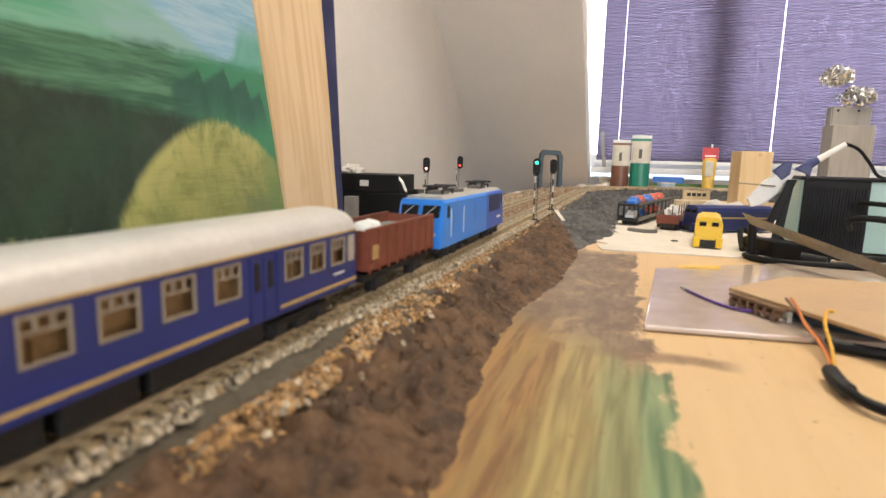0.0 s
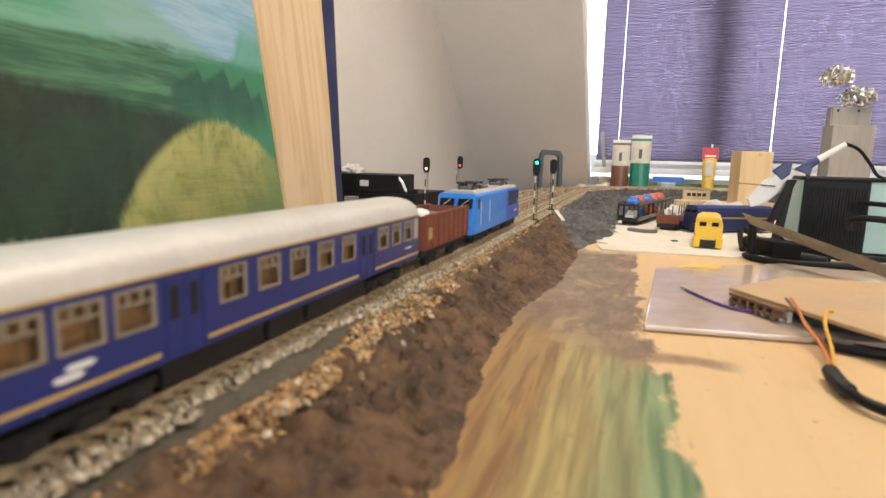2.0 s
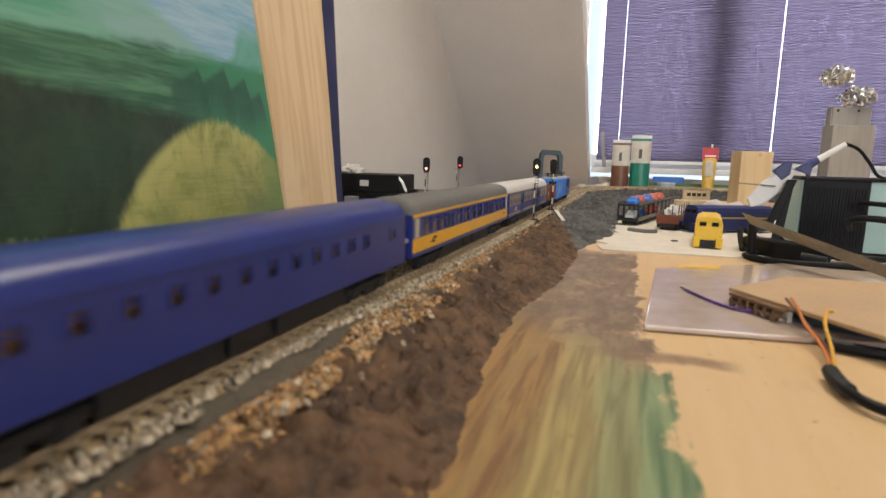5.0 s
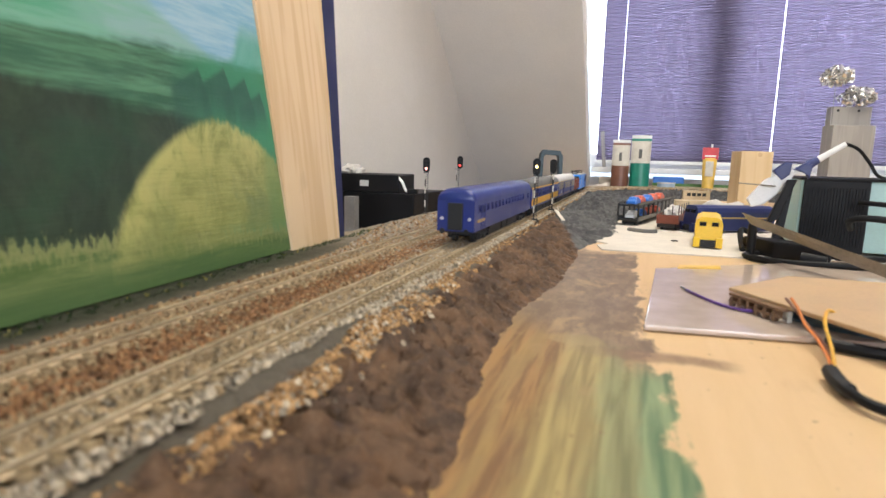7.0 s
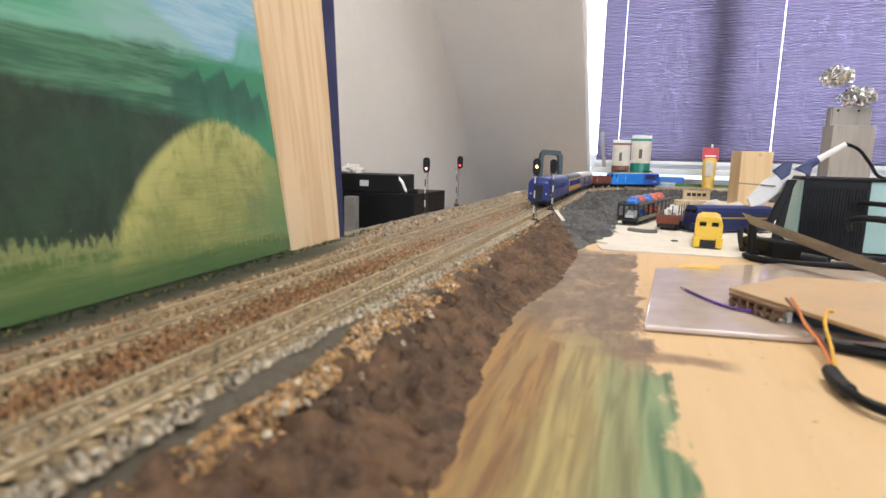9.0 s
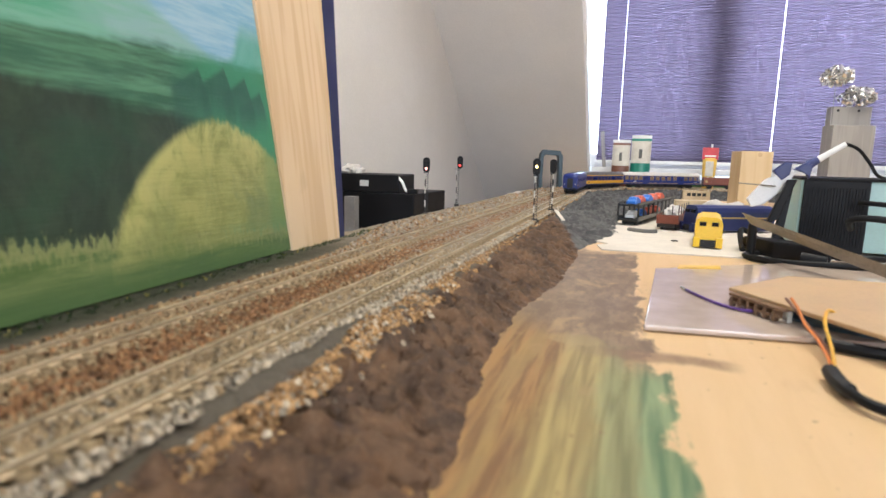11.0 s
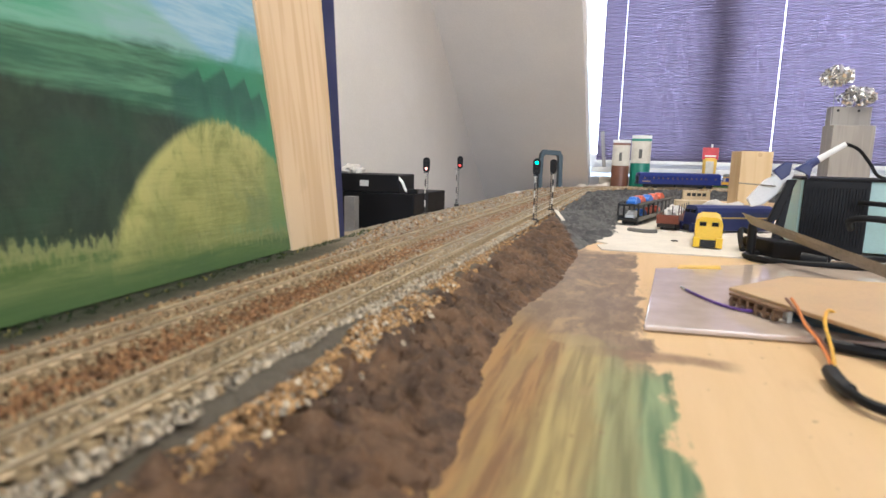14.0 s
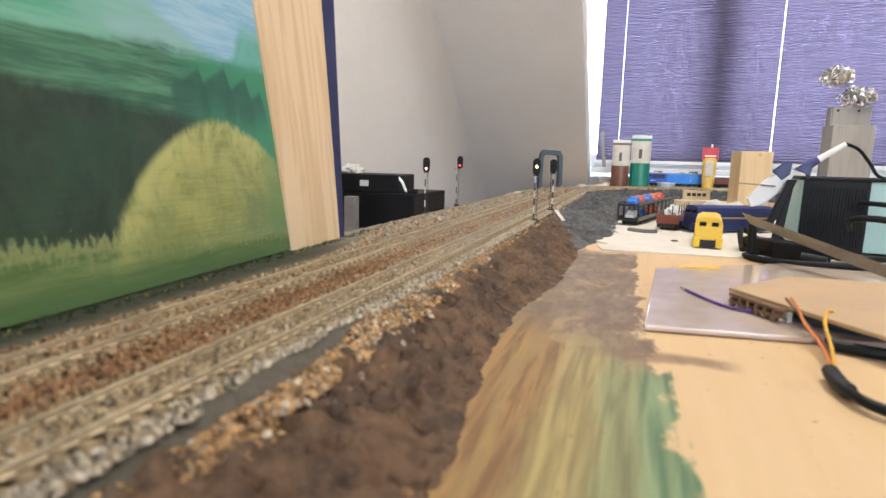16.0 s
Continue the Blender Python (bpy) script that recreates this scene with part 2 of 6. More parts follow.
def mural_material():
    """A painted landscape: sky, misty hills, a dark wood, firs, a yellow-green bush and grass, in brush strokes."""
    m = bpy.data.materials.new("painted_landscape")
    t, p = nodes_of(m)
    c = t.nodes.new("ShaderNodeTexCoord").outputs["Object"]
    sep = t.nodes.new("ShaderNodeSeparateXYZ")
    t.links.new(c, sep.inputs[0])
    a, b = sep.outputs[1], sep.outputs[2]

    def plus(x, y):
        return calc(t, "ADD", x, y)

    def times(x, y):
        return calc(t, "MULTIPLY", x, y)

    def less(x, y):
        return calc(t, "SUBTRACT", x, y)

    def wobble(n, size):
        return times(less(n, 0.5), size)

    def below(x, lo, hi):
        return less(1.0, ramp(t, x, lo, hi))

    flat = fog(t, coords(t, (1, 0.13, 1.3), (0.08, 0, 0)), 90, 6, 0.66, 0.2)
    fine = fog(t, coords(t, (1, 0.10, 1.6), (0.10, 0, 0)), 330, 4, 0.7, 0.1)
    swirl = fog(t, coords(t, (1, 0.7, 0.45), (0.6, 0, 0)), 70, 7, 0.68, 0.6)
    dab = fog(t, coords(t, (1, 2.4, 0.8), (0.3, 0, 0)), 140, 3, 0.6)
    big = fog(t, coords(t), 20, 4, 0.6, 0.4)
    k_flat = plus(times(flat, 0.65), times(fine, 0.35))
    # blue sky with pale strokes
    col = mix(t, ramp(t, k_flat, 0.38, 0.62), (0.20, 0.42, 0.60), (0.38, 0.56, 0.66))
    # misty far slopes, bright green on the far end, paler towards the sky
    mist = mix(t, ramp(t, plus(a, wobble(big, 0.06)), -0.115, -0.055), (0.09, 0.36, 0.20), (0.27, 0.46, 0.44))
    mist = mix(t, ramp(t, k_flat, 0.42, 0.62), mist, (0.20, 0.45, 0.33))
    drop = calc(t, "MAXIMUM", less(a, -0.040), 0.0)
    skyline = plus(less(b, less(0.158, times(drop, 0.42))), plus(wobble(big, 0.022), wobble(flat, 0.022)))
    col = mix(t, below(skyline, -0.005, 0.006), col, mist)
    # a pale blue-green tree shape against the sky
    tree = plus(less(a, plus(0.043, times(less(b, 0.149), 0.55))), wobble(swirl, 0.016))
    col = mix(t, times(ramp(t, tree, -0.003, 0.006), below(b, 0.150, 0.172)), col, mix(t, swirl, (0.06, 0.30, 0.20), (0.22, 0.48, 0.44)))
    # nearer hills in long strokes
    hill = plus(less(b, plus(0.1345, times(a, 0.045))), plus(wobble(flat, 0.020), wobble(big, 0.012)))
    hills = mix(t, ramp(t, k_flat, 0.40, 0.62), (0.040, 0.125, 0.072), (0.11, 0.27, 0.155))
    col = mix(t, below(hill, -0.004, 0.004), col, mix(t, ramp(t, a, -0.03, 0.02), hills, (0.055, 0.25, 0.13)))
    # the dark wood
    wood_top = plus(less(b, less(0.0955, times(a, 0.105))), plus(wobble(flat, 0.012), wobble(swirl, 0.006)))
    shade = mix(t, ramp(t, swirl, 0.32, 0.70), (0.018, 0.034, 0.021), (0.040, 0.070, 0.040))
    shade = mix(t, times(ramp(t, big, 0.45, 0.65), 0.6), shade, (0.022, 0.068, 0.034))
    col = mix(t, times(below(wood_top, -0.006, 0.003), below(plus(a, wobble(swirl, 0.02)), -0.020, 0.010)), col, shade)
    # firs: a long windward side and a steep lee side
    for tip, top in ((0.0025, 0.1268), (0.0285, 0.1308), (0.0508, 0.1273), (0.0670, 0.1194)):
        d = plus(less(a, tip), wobble(swirl, 0.006))
        edge = calc(t, "MAXIMUM", times(d, 4.0), calc(t, "POWER", times(calc(t, "MAXIMUM", times(d, -1.0), 0.0), 22.0), 0.9))
        under = plus(less(b, top), times(edge, calc(t, "ADD", 0.022, 0.0)))
        under = plus(under, times(calc(t, "MAXIMUM", d, 0.0), 3.0))
        firm = times(below(under, -0.002, 0.003), times(below(calc(t, "ABSOLUTE", plus(d, 0.010)), 0.014, 0.020), ramp(t, b, 0.080, 0.118)))
        col = mix(t, times(firm, 0.9), col, mix(t, swirl, (0.018, 0.075, 0.050), (0.045, 0.135, 0.090)))
    # grass along the foot: dark green low down, yellow tips on top
    line_g = plus(less(b, less(0.026, times(a, 0.06))), plus(wobble(dab, 0.030), wobble(fine, 0.010)))
    grass = mix(t, ramp(t, k_flat, 0.38, 0.62), (0.085, 0.15, 0.040), (0.20, 0.25, 0.085))
    grass = mix(t, below(plus(b, wobble(flat, 0.012)), 0.004, 0.024), grass, mix(t, k_flat, (0.045, 0.105, 0.035), (0.125, 0.20, 0.065)))
    grass = mix(t, times(ramp(t, line_g, -0.012, -0.003), 0.65), grass, (0.30, 0.32, 0.13))
    col = mix(t, below(line_g, -0.0035, 0.0025), col, grass)
    # the bush: a tall rounded mound with a feathered edge
    ea = calc(t, "DIVIDE", less(plus(a, plus(wobble(dab, 0.012), wobble(swirl, 0.012))), 0.015), 0.100)
    eb = calc(t, "DIVIDE", plus(calc(t, "MAXIMUM", b, 0.0), plus(wobble(dab, 0.010), wobble(swirl, 0.010))), 0.0955)
    mound = plus(calc(t, "POWER", calc(t, "ABSOLUTE", ea), 1.7), calc(t, "POWER", calc(t, "ABSOLUTE", eb), 1.9))
    bush = mix(t, ramp(t, plus(times(swirl, 0.7), times(fine, 0.3)), 0.38, 0.62), (0.235, 0.265, 0.075), (0.40, 0.40, 0.135))
    bush = mix(t, times(ramp(t, mound, 0.55, 0.95), times(ramp(t, swirl, 0.35, 0.55), 0.75)), bush, (0.50, 0.49, 0.17))
    inner = times(ramp(t, plus(big, wobble(swirl, 0.3)), 0.47, 0.62), below(mound, 0.35, 0.85))
    bush = mix(t, times(inner, 0.7), bush, (0.145, 0.21, 0.080))
    bush = mix(t, times(below(plus(b, wobble(flat, 0.02)), 0.006, 0.040), 0.6), bush, (0.19, 0.24, 0.075))
    bush = mix(t, times(ramp(t, plus(a, wobble(swirl, 0.012)), 0.056, 0.068), 0.6), bush, (0.13, 0.25, 0.085))
    col = mix(t, times(below(mound, 0.93, 1.06), ramp(t, plus(b, plus(wobble(flat, 0.03), wobble(big, 0.02))), 0.004, 0.034)), col, bush)
    t.links.new(col, p.inputs["Base Color"])
    t.links.new(calc(t, "ADD", 0.22, calc(t, "MULTIPLY", flat, 0.3)), p.inputs["Roughness"])
    bump(t, p, calc(t, "ADD", calc(t, "ADD", flat, swirl), fine), 0.35, 0.0008)
    return m


def stone_material():
    """Ballast chips; the shade differs from chip to chip."""
    def make(name, dark, light):
        m = bpy.data.materials.new(name)
        t, p = nodes_of(m)
        g = t.nodes.new("ShaderNodeNewGeometry")
        n = fog(t, coords(t), 1500, 3)
        k = calc(t, "ADD", calc(t, "MULTIPLY", g.outputs["Random Per Island"], 0.8), calc(t, "MULTIPLY", n, 0.3), True)
        t.links.new(mix(t, k, dark, light), p.inputs["Base Color"])
        p.inputs["Roughness"].default_value = 0.8
        return m
    return {"rust": make("rust_stone", (0.075, 0.030, 0.012), (0.44, 0.225, 0.09)),
            "tan": make("tan_stone", (0.11, 0.05, 0.018), (0.62, 0.37, 0.155)),
            "greyish": make("greyish_stone", (0.22, 0.18, 0.135), (0.56, 0.48, 0.38)),
            "grey": make("grey_stone", (0.13, 0.10, 0.068), (0.69, 0.585, 0.43)),
            "beige": make("beige_stone", (0.13, 0.085, 0.04), (0.55, 0.40, 0.22))}


STONE = stone_material()
M_PLY, M_SOIL, M_MURAL = ply_material(), soil_material(), mural_material()


# ======== mesh helpers ========
def box(bm, x0, x1, y0, y1, z0, z1):
    """An axis-aligned block."""
    vs = [bm.verts.new((x, y, z)) for x in (x0, x1) for y in (y0, y1) for z in (z0, z1)]
    for f in ((0, 1, 3, 2), (4, 6, 7, 5), (0, 4, 5, 1), (2, 3, 7, 6), (0, 2, 6, 4), (1, 5, 7, 3)):
        bm.faces.new([vs[i] for i in f])
    return vs


def turned(bm, vs, m):
    bmesh.ops.transform(bm, matrix=m, verts=vs)
    return vs


def rod(bm, a, b, r, r2=None, seg=10):
    """A round bar from a to b."""
    a, b = Vector(a), Vector(b)
    d = b - a
    got = bmesh.ops.create_cone(bm, cap_ends=True, segments=seg, radius1=r, radius2=r if r2 is None else r2, depth=d.length)
    m = Matrix.Translation((a + b) / 2) @ d.to_track_quat("Z", "Y").to_matrix().to_4x4()
    return turned(bm, got["verts"], m)


def loft(bm, rings, closed=True, caps=True):
    """Skin through rings of equal length."""
    rows = [[bm.verts.new(p) for p in ring] for ring in rings]
    n = len(rows[0])
    for a, b in zip(rows, rows[1:]):
        for i in range(n if closed else n - 1):
            j = (i + 1) % n
            bm.faces.new((a[i], a[j], b[j], b[i]))
    if caps and closed:
        bm.faces.new(rows[0][::-1])
        bm.faces.new(rows[-1])
    return rows


def tube(bm, points, r, seg=8):
    """A hose or wire through points, rounded."""
    ps = [Vector(p) for p in points]
    fine = []
    for i in range(len(ps) - 1):
        p0, p1, p2, p3 = ps[max(i - 1, 0)], ps[i], ps[i + 1], ps[min(i + 2, len(ps) - 1)]
        for k in range(6):
            u = k / 6
            fine.append(0.5 * ((2 * p1) + (p2 - p0) * u + (2 * p0 - 5 * p1 + 4 * p2 - p3) * u * u + (3 * p1 - p0 - 3 * p2 + p3) * u ** 3))
    fine.append(ps[-1])
    rings = []
    for i, c in enumerate(fine):
        d = (fine[min(i + 1, len(fine) - 1)] - fine[max(i - 1, 0)]).normalized()
        q = d.to_track_quat("Z", "Y")
        rings.append([c + q @ Vector((r * math.cos(2 * math.pi * k / seg), r * math.sin(2 * math.pi * k / seg), 0)) for k in range(seg)])
    loft(bm, rings)


def mesh_of(name, bm, material, bevel=0.0, smooth=False):
    if bevel:
        bmesh.ops.bevel(bm, geom=bm.edges[:], offset=bevel, segments=2, affect="EDGES", profile=0.6, clamp_overlap=True)
    bmesh.ops.recalc_face_normals(bm, faces=bm.faces[:])
    me = bpy.data.meshes.new(name)
    if smooth:
        for f in bm.faces:
            f.smooth = True
    bm.to_mesh(me)
    bm.free()
    me.materials.append(material)
    if smooth:
        me.set_sharp_from_angle(angle=radians(40))
    return me


def part(name, bm, material, parent, label="", bevel=0.0, smooth=False, m=None):
    """Links a bmesh, or a ready mesh, as one object under a thing or a part."""
    me = bm if isinstance(bm, bpy.types.Mesh) else mesh_of(name, bm, material, bevel, smooth)
    ob = new(name, me)
    ob.parent = parent
    if m is not None:
        ob.matrix_basis = m
    return tagged(ob, label)


def thing(name, bm, material, label, category, m=None, bevel=0.0, smooth=False, kind="", group=""):
    ob = new(name, mesh_of(name, bm, material, bevel, smooth))
    if m is not None:
        ob.matrix_basis = m
    return tagged(ob, label, category, group, kind)


def base(name, label, category, m, group="", kind=""):
    ob = new(name)
    ob.empty_display_size = 0.01
    ob.matrix_basis = m
    return tagged(ob, label, category, group, kind)


def block(*a):
    bm = bmesh.new()
    box(bm, *a)
    return bm


# ======== the line of the track ========
XC = -0.1327                   # centre of the near track on the straight
Y0, RAD = 1.524, 0.414         # where the curve begins and its radius
GAP = 0.0529                   # from track to track
QUARTER = RAD * math.pi / 2


def centre(s, u=0.0):
    """Point at s metres along the near track, u metres to its right, and the heading."""
    if s < Y0:
        return XC + u, s, 0.0
    if s < Y0 + QUARTER:
        a = (s - Y0) / RAD
        return XC + RAD - (RAD - u) * math.cos(a), Y0 + (RAD - u) * math.sin(a), a
    return XC + RAD + (s - Y0 - QUARTER), Y0 + RAD - u, math.pi / 2


S_END = Y0 + QUARTER + 1.1
# beyond the curve the near track turns back in a balloon loop and returns along the window
LOOP_X, LOOP_D, LOOP_R, LEAD_R = 0.351, 0.056, 0.120, 0.150
LEAD = math.acos((LOOP_D + LEAD_R) / (LOOP_R + LEAD_R))
S_LOOP = Y0 + QUARTER + LOOP_X - (XC + RAD)
LOOP_LEN = 2 * LEAD_R * LEAD + LOOP_R * (math.pi + 2 * LEAD)
S_LAST = S_LOOP + LOOP_LEN + LOOP_X


def line(s, u=0.0):
    """As centre(), for the near track with its loop."""
    if s < S_LOOP:
        return centre(s, u)
    axis = Y0 + RAD + LOOP_D
    d = s - S_LOOP
    if d > LOOP_LEN:
        return LOOP_X - (d - LOOP_LEN), axis + LOOP_D + u, -math.pi / 2
    mirror = d > LOOP_LEN / 2
    if mirror:
        d = LOOP_LEN - d
    v = -u if mirror else u
    if d < LEAD_R * LEAD:
        a = d / LEAD_R
        x, y, h = LOOP_X + (LEAD_R - v) * math.sin(a), -LOOP_D - LEAD_R + (LEAD_R - v) * math.cos(a), math.pi / 2 + a
    else:
        a = (d - LEAD_R * LEAD) / LOOP_R
        cx = LOOP_X + (LOOP_R + LEAD_R) * math.sin(LEAD)
        q = -math.pi / 2 - LEAD + a
        x, y, h = cx + (LOOP_R + v) * math.cos(q), (LOOP_R + v) * math.sin(q), math.pi / 2 + LEAD - a
    if mirror:
        return x, axis - y, math.pi - h
    return x, axis + y, h

# ======== room ========
WALL_X, WIN_Y = -0.556, 2.2


def room():
    thing("floor", block(-0.7, 2.7, -2.7, 2.35, -0.80, -0.75), M_FLOOR, "brown laminate floor", "floor", kind="structure")
    thing("wall_left", block(WALL_X - 0.1, WALL_X, -2.7, 2.35, -0.75, 1.7), M_WALL, "white plastered side wall of an attic room", "wall", kind="structure")
    thing("wall_right", block(2.6, 2.7, -2.7, 2.35, -0.75, 1.7), M_WALL, "white plastered wall", "wall", kind="structure")
    # unseen back wall, with an opening made up for the fill lamp
    for nm, x0, x1, z0, z1 in (("wall_back_left", WALL_X, 0.4, -0.75, 1.6), ("wall_back_right", 1.6, 2.6, -0.75, 1.6), ("wall_back_below", 0.4, 1.6, -0.75, 0.3), ("wall_back_above", 0.4, 1.6, 1.4, 1.6)):
        thing(nm, block(x0, x1, -2.7, -2.6, z0, z1), M_WALL, "white plastered wall", "wall", kind="structure")
    thing("ceiling", block(WALL_X, 2.6, -2.6, 2.9, 1.6, 1.7), M_CEIL, "white plastered ceiling", "ceiling", kind="structure")
    # sloping roof side left of the dormer: rises towards the room
    bm = bmesh.new()
    prof = [(2.305, -0.75), (2.305, -0.12), (0.235, 1.60), (0.355, 1.60), (2.345, -0.05), (2.345, -0.75)]
    loft(bm, [[(x, y, z) for y, z in prof] for x in (WALL_X, -0.156)])
    thing("wall_slope", bm, M_WALL, "white sloping attic wall beside the dormer", "wall", kind="structure")
    # the dormer's cheek between slope and window
    bm = bmesh.new()
    prof = [(2.27, 0.0), (0.36, 1.6), (2.32, 1.6), (2.32, 0.0)]
    loft(bm, [[(x, y, z) for y, z in prof] for x in (-0.265, -0.222)])
    thing("wall_dormer_cheek", bm, M_SILL, "white painted dormer cheek", "wall", kind="structure")
    # window wall below and beside the opening
    thing("wall_window", block(-0.222, 2.6, WIN_Y + 0.002, WIN_Y + 0.12, -0.75, 0.045), M_WALL, "white wall under the window", "wall", kind="structure")
    thing("wall_window_side", block(1.55, 2.6, WIN_Y, WIN_Y + 0.12, 0.045, 1.6), M_WALL, "white wall beside the window", "wall", kind="structure")
    thing("wall_window_top", block(-0.222, 1.55, WIN_Y + 0.02, WIN_Y + 0.12, 1.25, 1.6), M_WALL, "white wall above the window", "wall", kind="structure")
    thing("window_sill", block(-0.149, 1.55, WIN_Y - 0.07, WIN_Y + 0.12, 0.062, 0.082), M_SILL, "white window sill with clutter", "sill", bevel=0.003, kind="structure")
    win = base("window_1", "dormer window with white frame behind purple blinds", "window", pose(0, WIN_Y + 0.10, 0), kind="structure")
    for x0, x1 in ((-0.222, -0.200), (0.215, 0.300), (0.955, 0.995), (1.52, 1.55)):
        part("window_frame", block(x0, x1, 0, 0.04, 0.085, 1.25), M_SILL, win, bevel=0.003)
    for z0, z1 in ((0.082, 0.13), (1.2, 1.25)):
        part("window_frame", block(-0.222, 1.55, 0.002, 0.038, z0, z1), M_SILL, win, bevel=0.003)
    for x0, x1 in ((-0.200, 0.215), (0.300, 0.955), (0.995, 1.52)):
        pane = part("pane", block(x0, x1, 0.016, 0.022, 0.13, 1.2), M_PANE, win)
        pane.visible_shadow = False


def blind_material():
    m = bpy.data.materials.new("purple_pleated_cloth")
    t, p = nodes_of(m)
    v = coords(t)
    n = fog(t, v, 900, 2)
    col = mix(t, n, (0.135, 0.115, 0.185), (0.20, 0.165, 0.255))
    t.links.new(col, p.inputs["Base Color"])
    p.inputs["Roughness"].default_value = 0.8
    tr = t.nodes.new("ShaderNodeBsdfTranslucent")
    t.links.new(mix(t, n, (0.096, 0.081, 0.130), (0.138, 0.117, 0.178)), tr.inputs[0])
    ms = t.nodes.new("ShaderNodeMixShader")
    ms.inputs[0].default_value = 0.5
    t.links.new(p.outputs[0], ms.inputs[1])
    t.links.new(tr.outputs[0], ms.inputs[2])
    t.links.new(ms.outputs[0], t.nodes["Material Output"].inputs[0])
    return m


M_BLIND = blind_material()


def blind(x0, x1, bottom):
    """A pleated blind: folded cloth, a bottom rail, and a cord."""
    b = base("pleated_blind", "closed purple pleated window blind, backlit by daylight", "blind", pose(0, WIN_Y + 0.055, 0), "window blinds")
    bm = bmesh.new()
    pitch, n = 0.0092, int((1.25 - bottom) / 0.0092)
    rows = []
    for i in range(2 * n + 1):
        y = 0.0 if i % 2 else 0.0055
        z = bottom + i * pitch / 2
        rows.append([bm.verts.new((x0, y, z)), bm.verts.new((x1, y, z))])
    for a, c in zip(rows, rows[1:]):
        bm.faces.new((a[0], a[1], c[1], c[0]))
    part("cloth", bm, M_BLIND, b)
    part("bottom_rail", block(x0, x1, -0.004, 0.010, bottom - 0.012, bottom), M_WHITE, b, "white bottom rail", bevel=0.002)
    return b


def far_sky():
    bm = block(-3, 6, 5.0, 5.05, -3, 5)
    thing("backdrop", bm, glow("bright_daylight", (0.78, 0.89, 1.0), 1.05), "bright overcast daylight outside", "sky", kind="structure")


room()
blind(-0.140, -0.0650, 0.108)
blind(-0.0642, 0.4390, 0.108)
blind(0.4404, 0.98, 0.108)
blind(0.99, 1.52, 0.108)
far_sky()


# ======== the layout board and embankment ========
def layout_board():
    t = base("layout_table", "plywood layout board with streaks of brown and green paint", "table", pose(0, 0, 0))
    part("tabletop", block(-0.300, 1.45, -0.9, 2.10, -0.018, 0.0), M_PLY, t, bevel=0.001)
    for x in (-0.27, 1.40):
        for y in (-0.85, 2.04):
            part("leg", block(x - 0.02, x + 0.02, y - 0.02, y + 0.02, -0.75, -0.018), M_PINE, t)


def ease(x, a, b):
    k = min(1.0, max(0.0, (x - a) / (b - a)))
    return k * k * (3 - 2 * k)


def foot_at(s):
    """How far right of the near track the slope meets the board; it flares inside the curve."""
    wave = 0.0030 * noise.noise(Vector((s * 38, 7.3, 0))) + 0.0016 * noise.noise(Vector((s * 120, 2.1, 0)))
    return 0.0895 - 0.0175 * ease(s, 0.12, 0.30) + 0.013 * ease(s, 0.34, 0.46) + wave + 0.034 * ease(s, 0.62, 0.80) + 0.13 * ease(s, 1.0, 1.5) - 0.06 * ease(s, 1.9, 2.2)


def hump(u, s):
    """Height of the embankment u metres right of the near track."""
    top = 0.0195
    foot, edge = foot_at(s), 0.0335 - 0.0125 * ease(s, 0.22, 0.6)
    if u < -0.16:
        return -0.001
    if u < -0.135:
        return top * (u + 0.16) / 0.025
    if u < 0.016:
        return top
    if u < edge:
        return top - 0.0045 * (u - 0.016) / (edge - 0.016)
    if u < foot:
        k = (u - edge) / (foot - edge)
        return (top - 0.0045) * (1 - k) ** 0.85 - 0.001 * k
    return -0.001


def embankment():
    def lanes(s):
        k = (foot_at(s) + 0.006 - 0.010) / 0.080
        return left + [0.010 + 0.080 * k * i / 49 for i in range(50)]
    left = [-0.165, -0.16, -0.15, -0.135, -0.12, -0.11] + [-0.10 + 0.01 * i for i in range(11)]
    ss, s = [], -0.6
    while s < S_END:
        ss.append(s)
        s += 0.0025 if 0.05 < s < 0.75 else 0.006
    verts, faces = [], []
    for s in ss:
        for u in lanes(s):
            x, y, _ = centre(s, u)
            z = hump(u, s)
            if u > 0.018:
                k = min(1.0, (u - 0.018) / 0.012) * min(1.0, max(0.05, (foot_at(s) - 0.001 - u) / 0.012)) * (1 + 0.9 * ease(s, 0.8, 1.1))
                q = Vector((x, y, 0))
                lump = noise.noise(q * 45) * 0.0042 + noise.noise(q * 110) * 0.0052 + noise.noise(q * 300) * 0.0026 - abs(noise.noise(q * 170)) * 0.0058 + 0.0018
                z += k * lump
                x += k * noise.noise(q * 70 + Vector((9, 3, 1))) * 0.004
            elif u < -0.09:
                z += noise.noise(Vector((x, y, 0)) * 90) * 0.0015
            verts.append((x, y, z))
    n = len(left) + 50
    for i in range(len(ss) - 1):
        for j in range(n - 1):
            a = i * n + j
            faces.append((a, a + 1, a + n + 1, a + n))
    me = bpy.data.meshes.new("embankment")
    me.from_pydata(verts, [], faces)
    for f in me.polygons:
        f.use_smooth = True
    me.materials.append(M_SOIL)
    tagged(new("embankment", me), "rough brown and charcoal plaster railway embankment on the board", "embankment", kind="structure")


def sweep(bm, prof, u0, s0, s1, way, step=0.03):
    """A profile of (across, up) drawn along the track line at u0."""
    rings, s = [], s0
    while s < s1 + 1e-6:
        ring = []
        for du, z in prof:
            x, y, _ = way(s, u0 + du)
            ring.append((x, y, z))
        rings.append(ring)
        s += step
    loft(bm, rings)


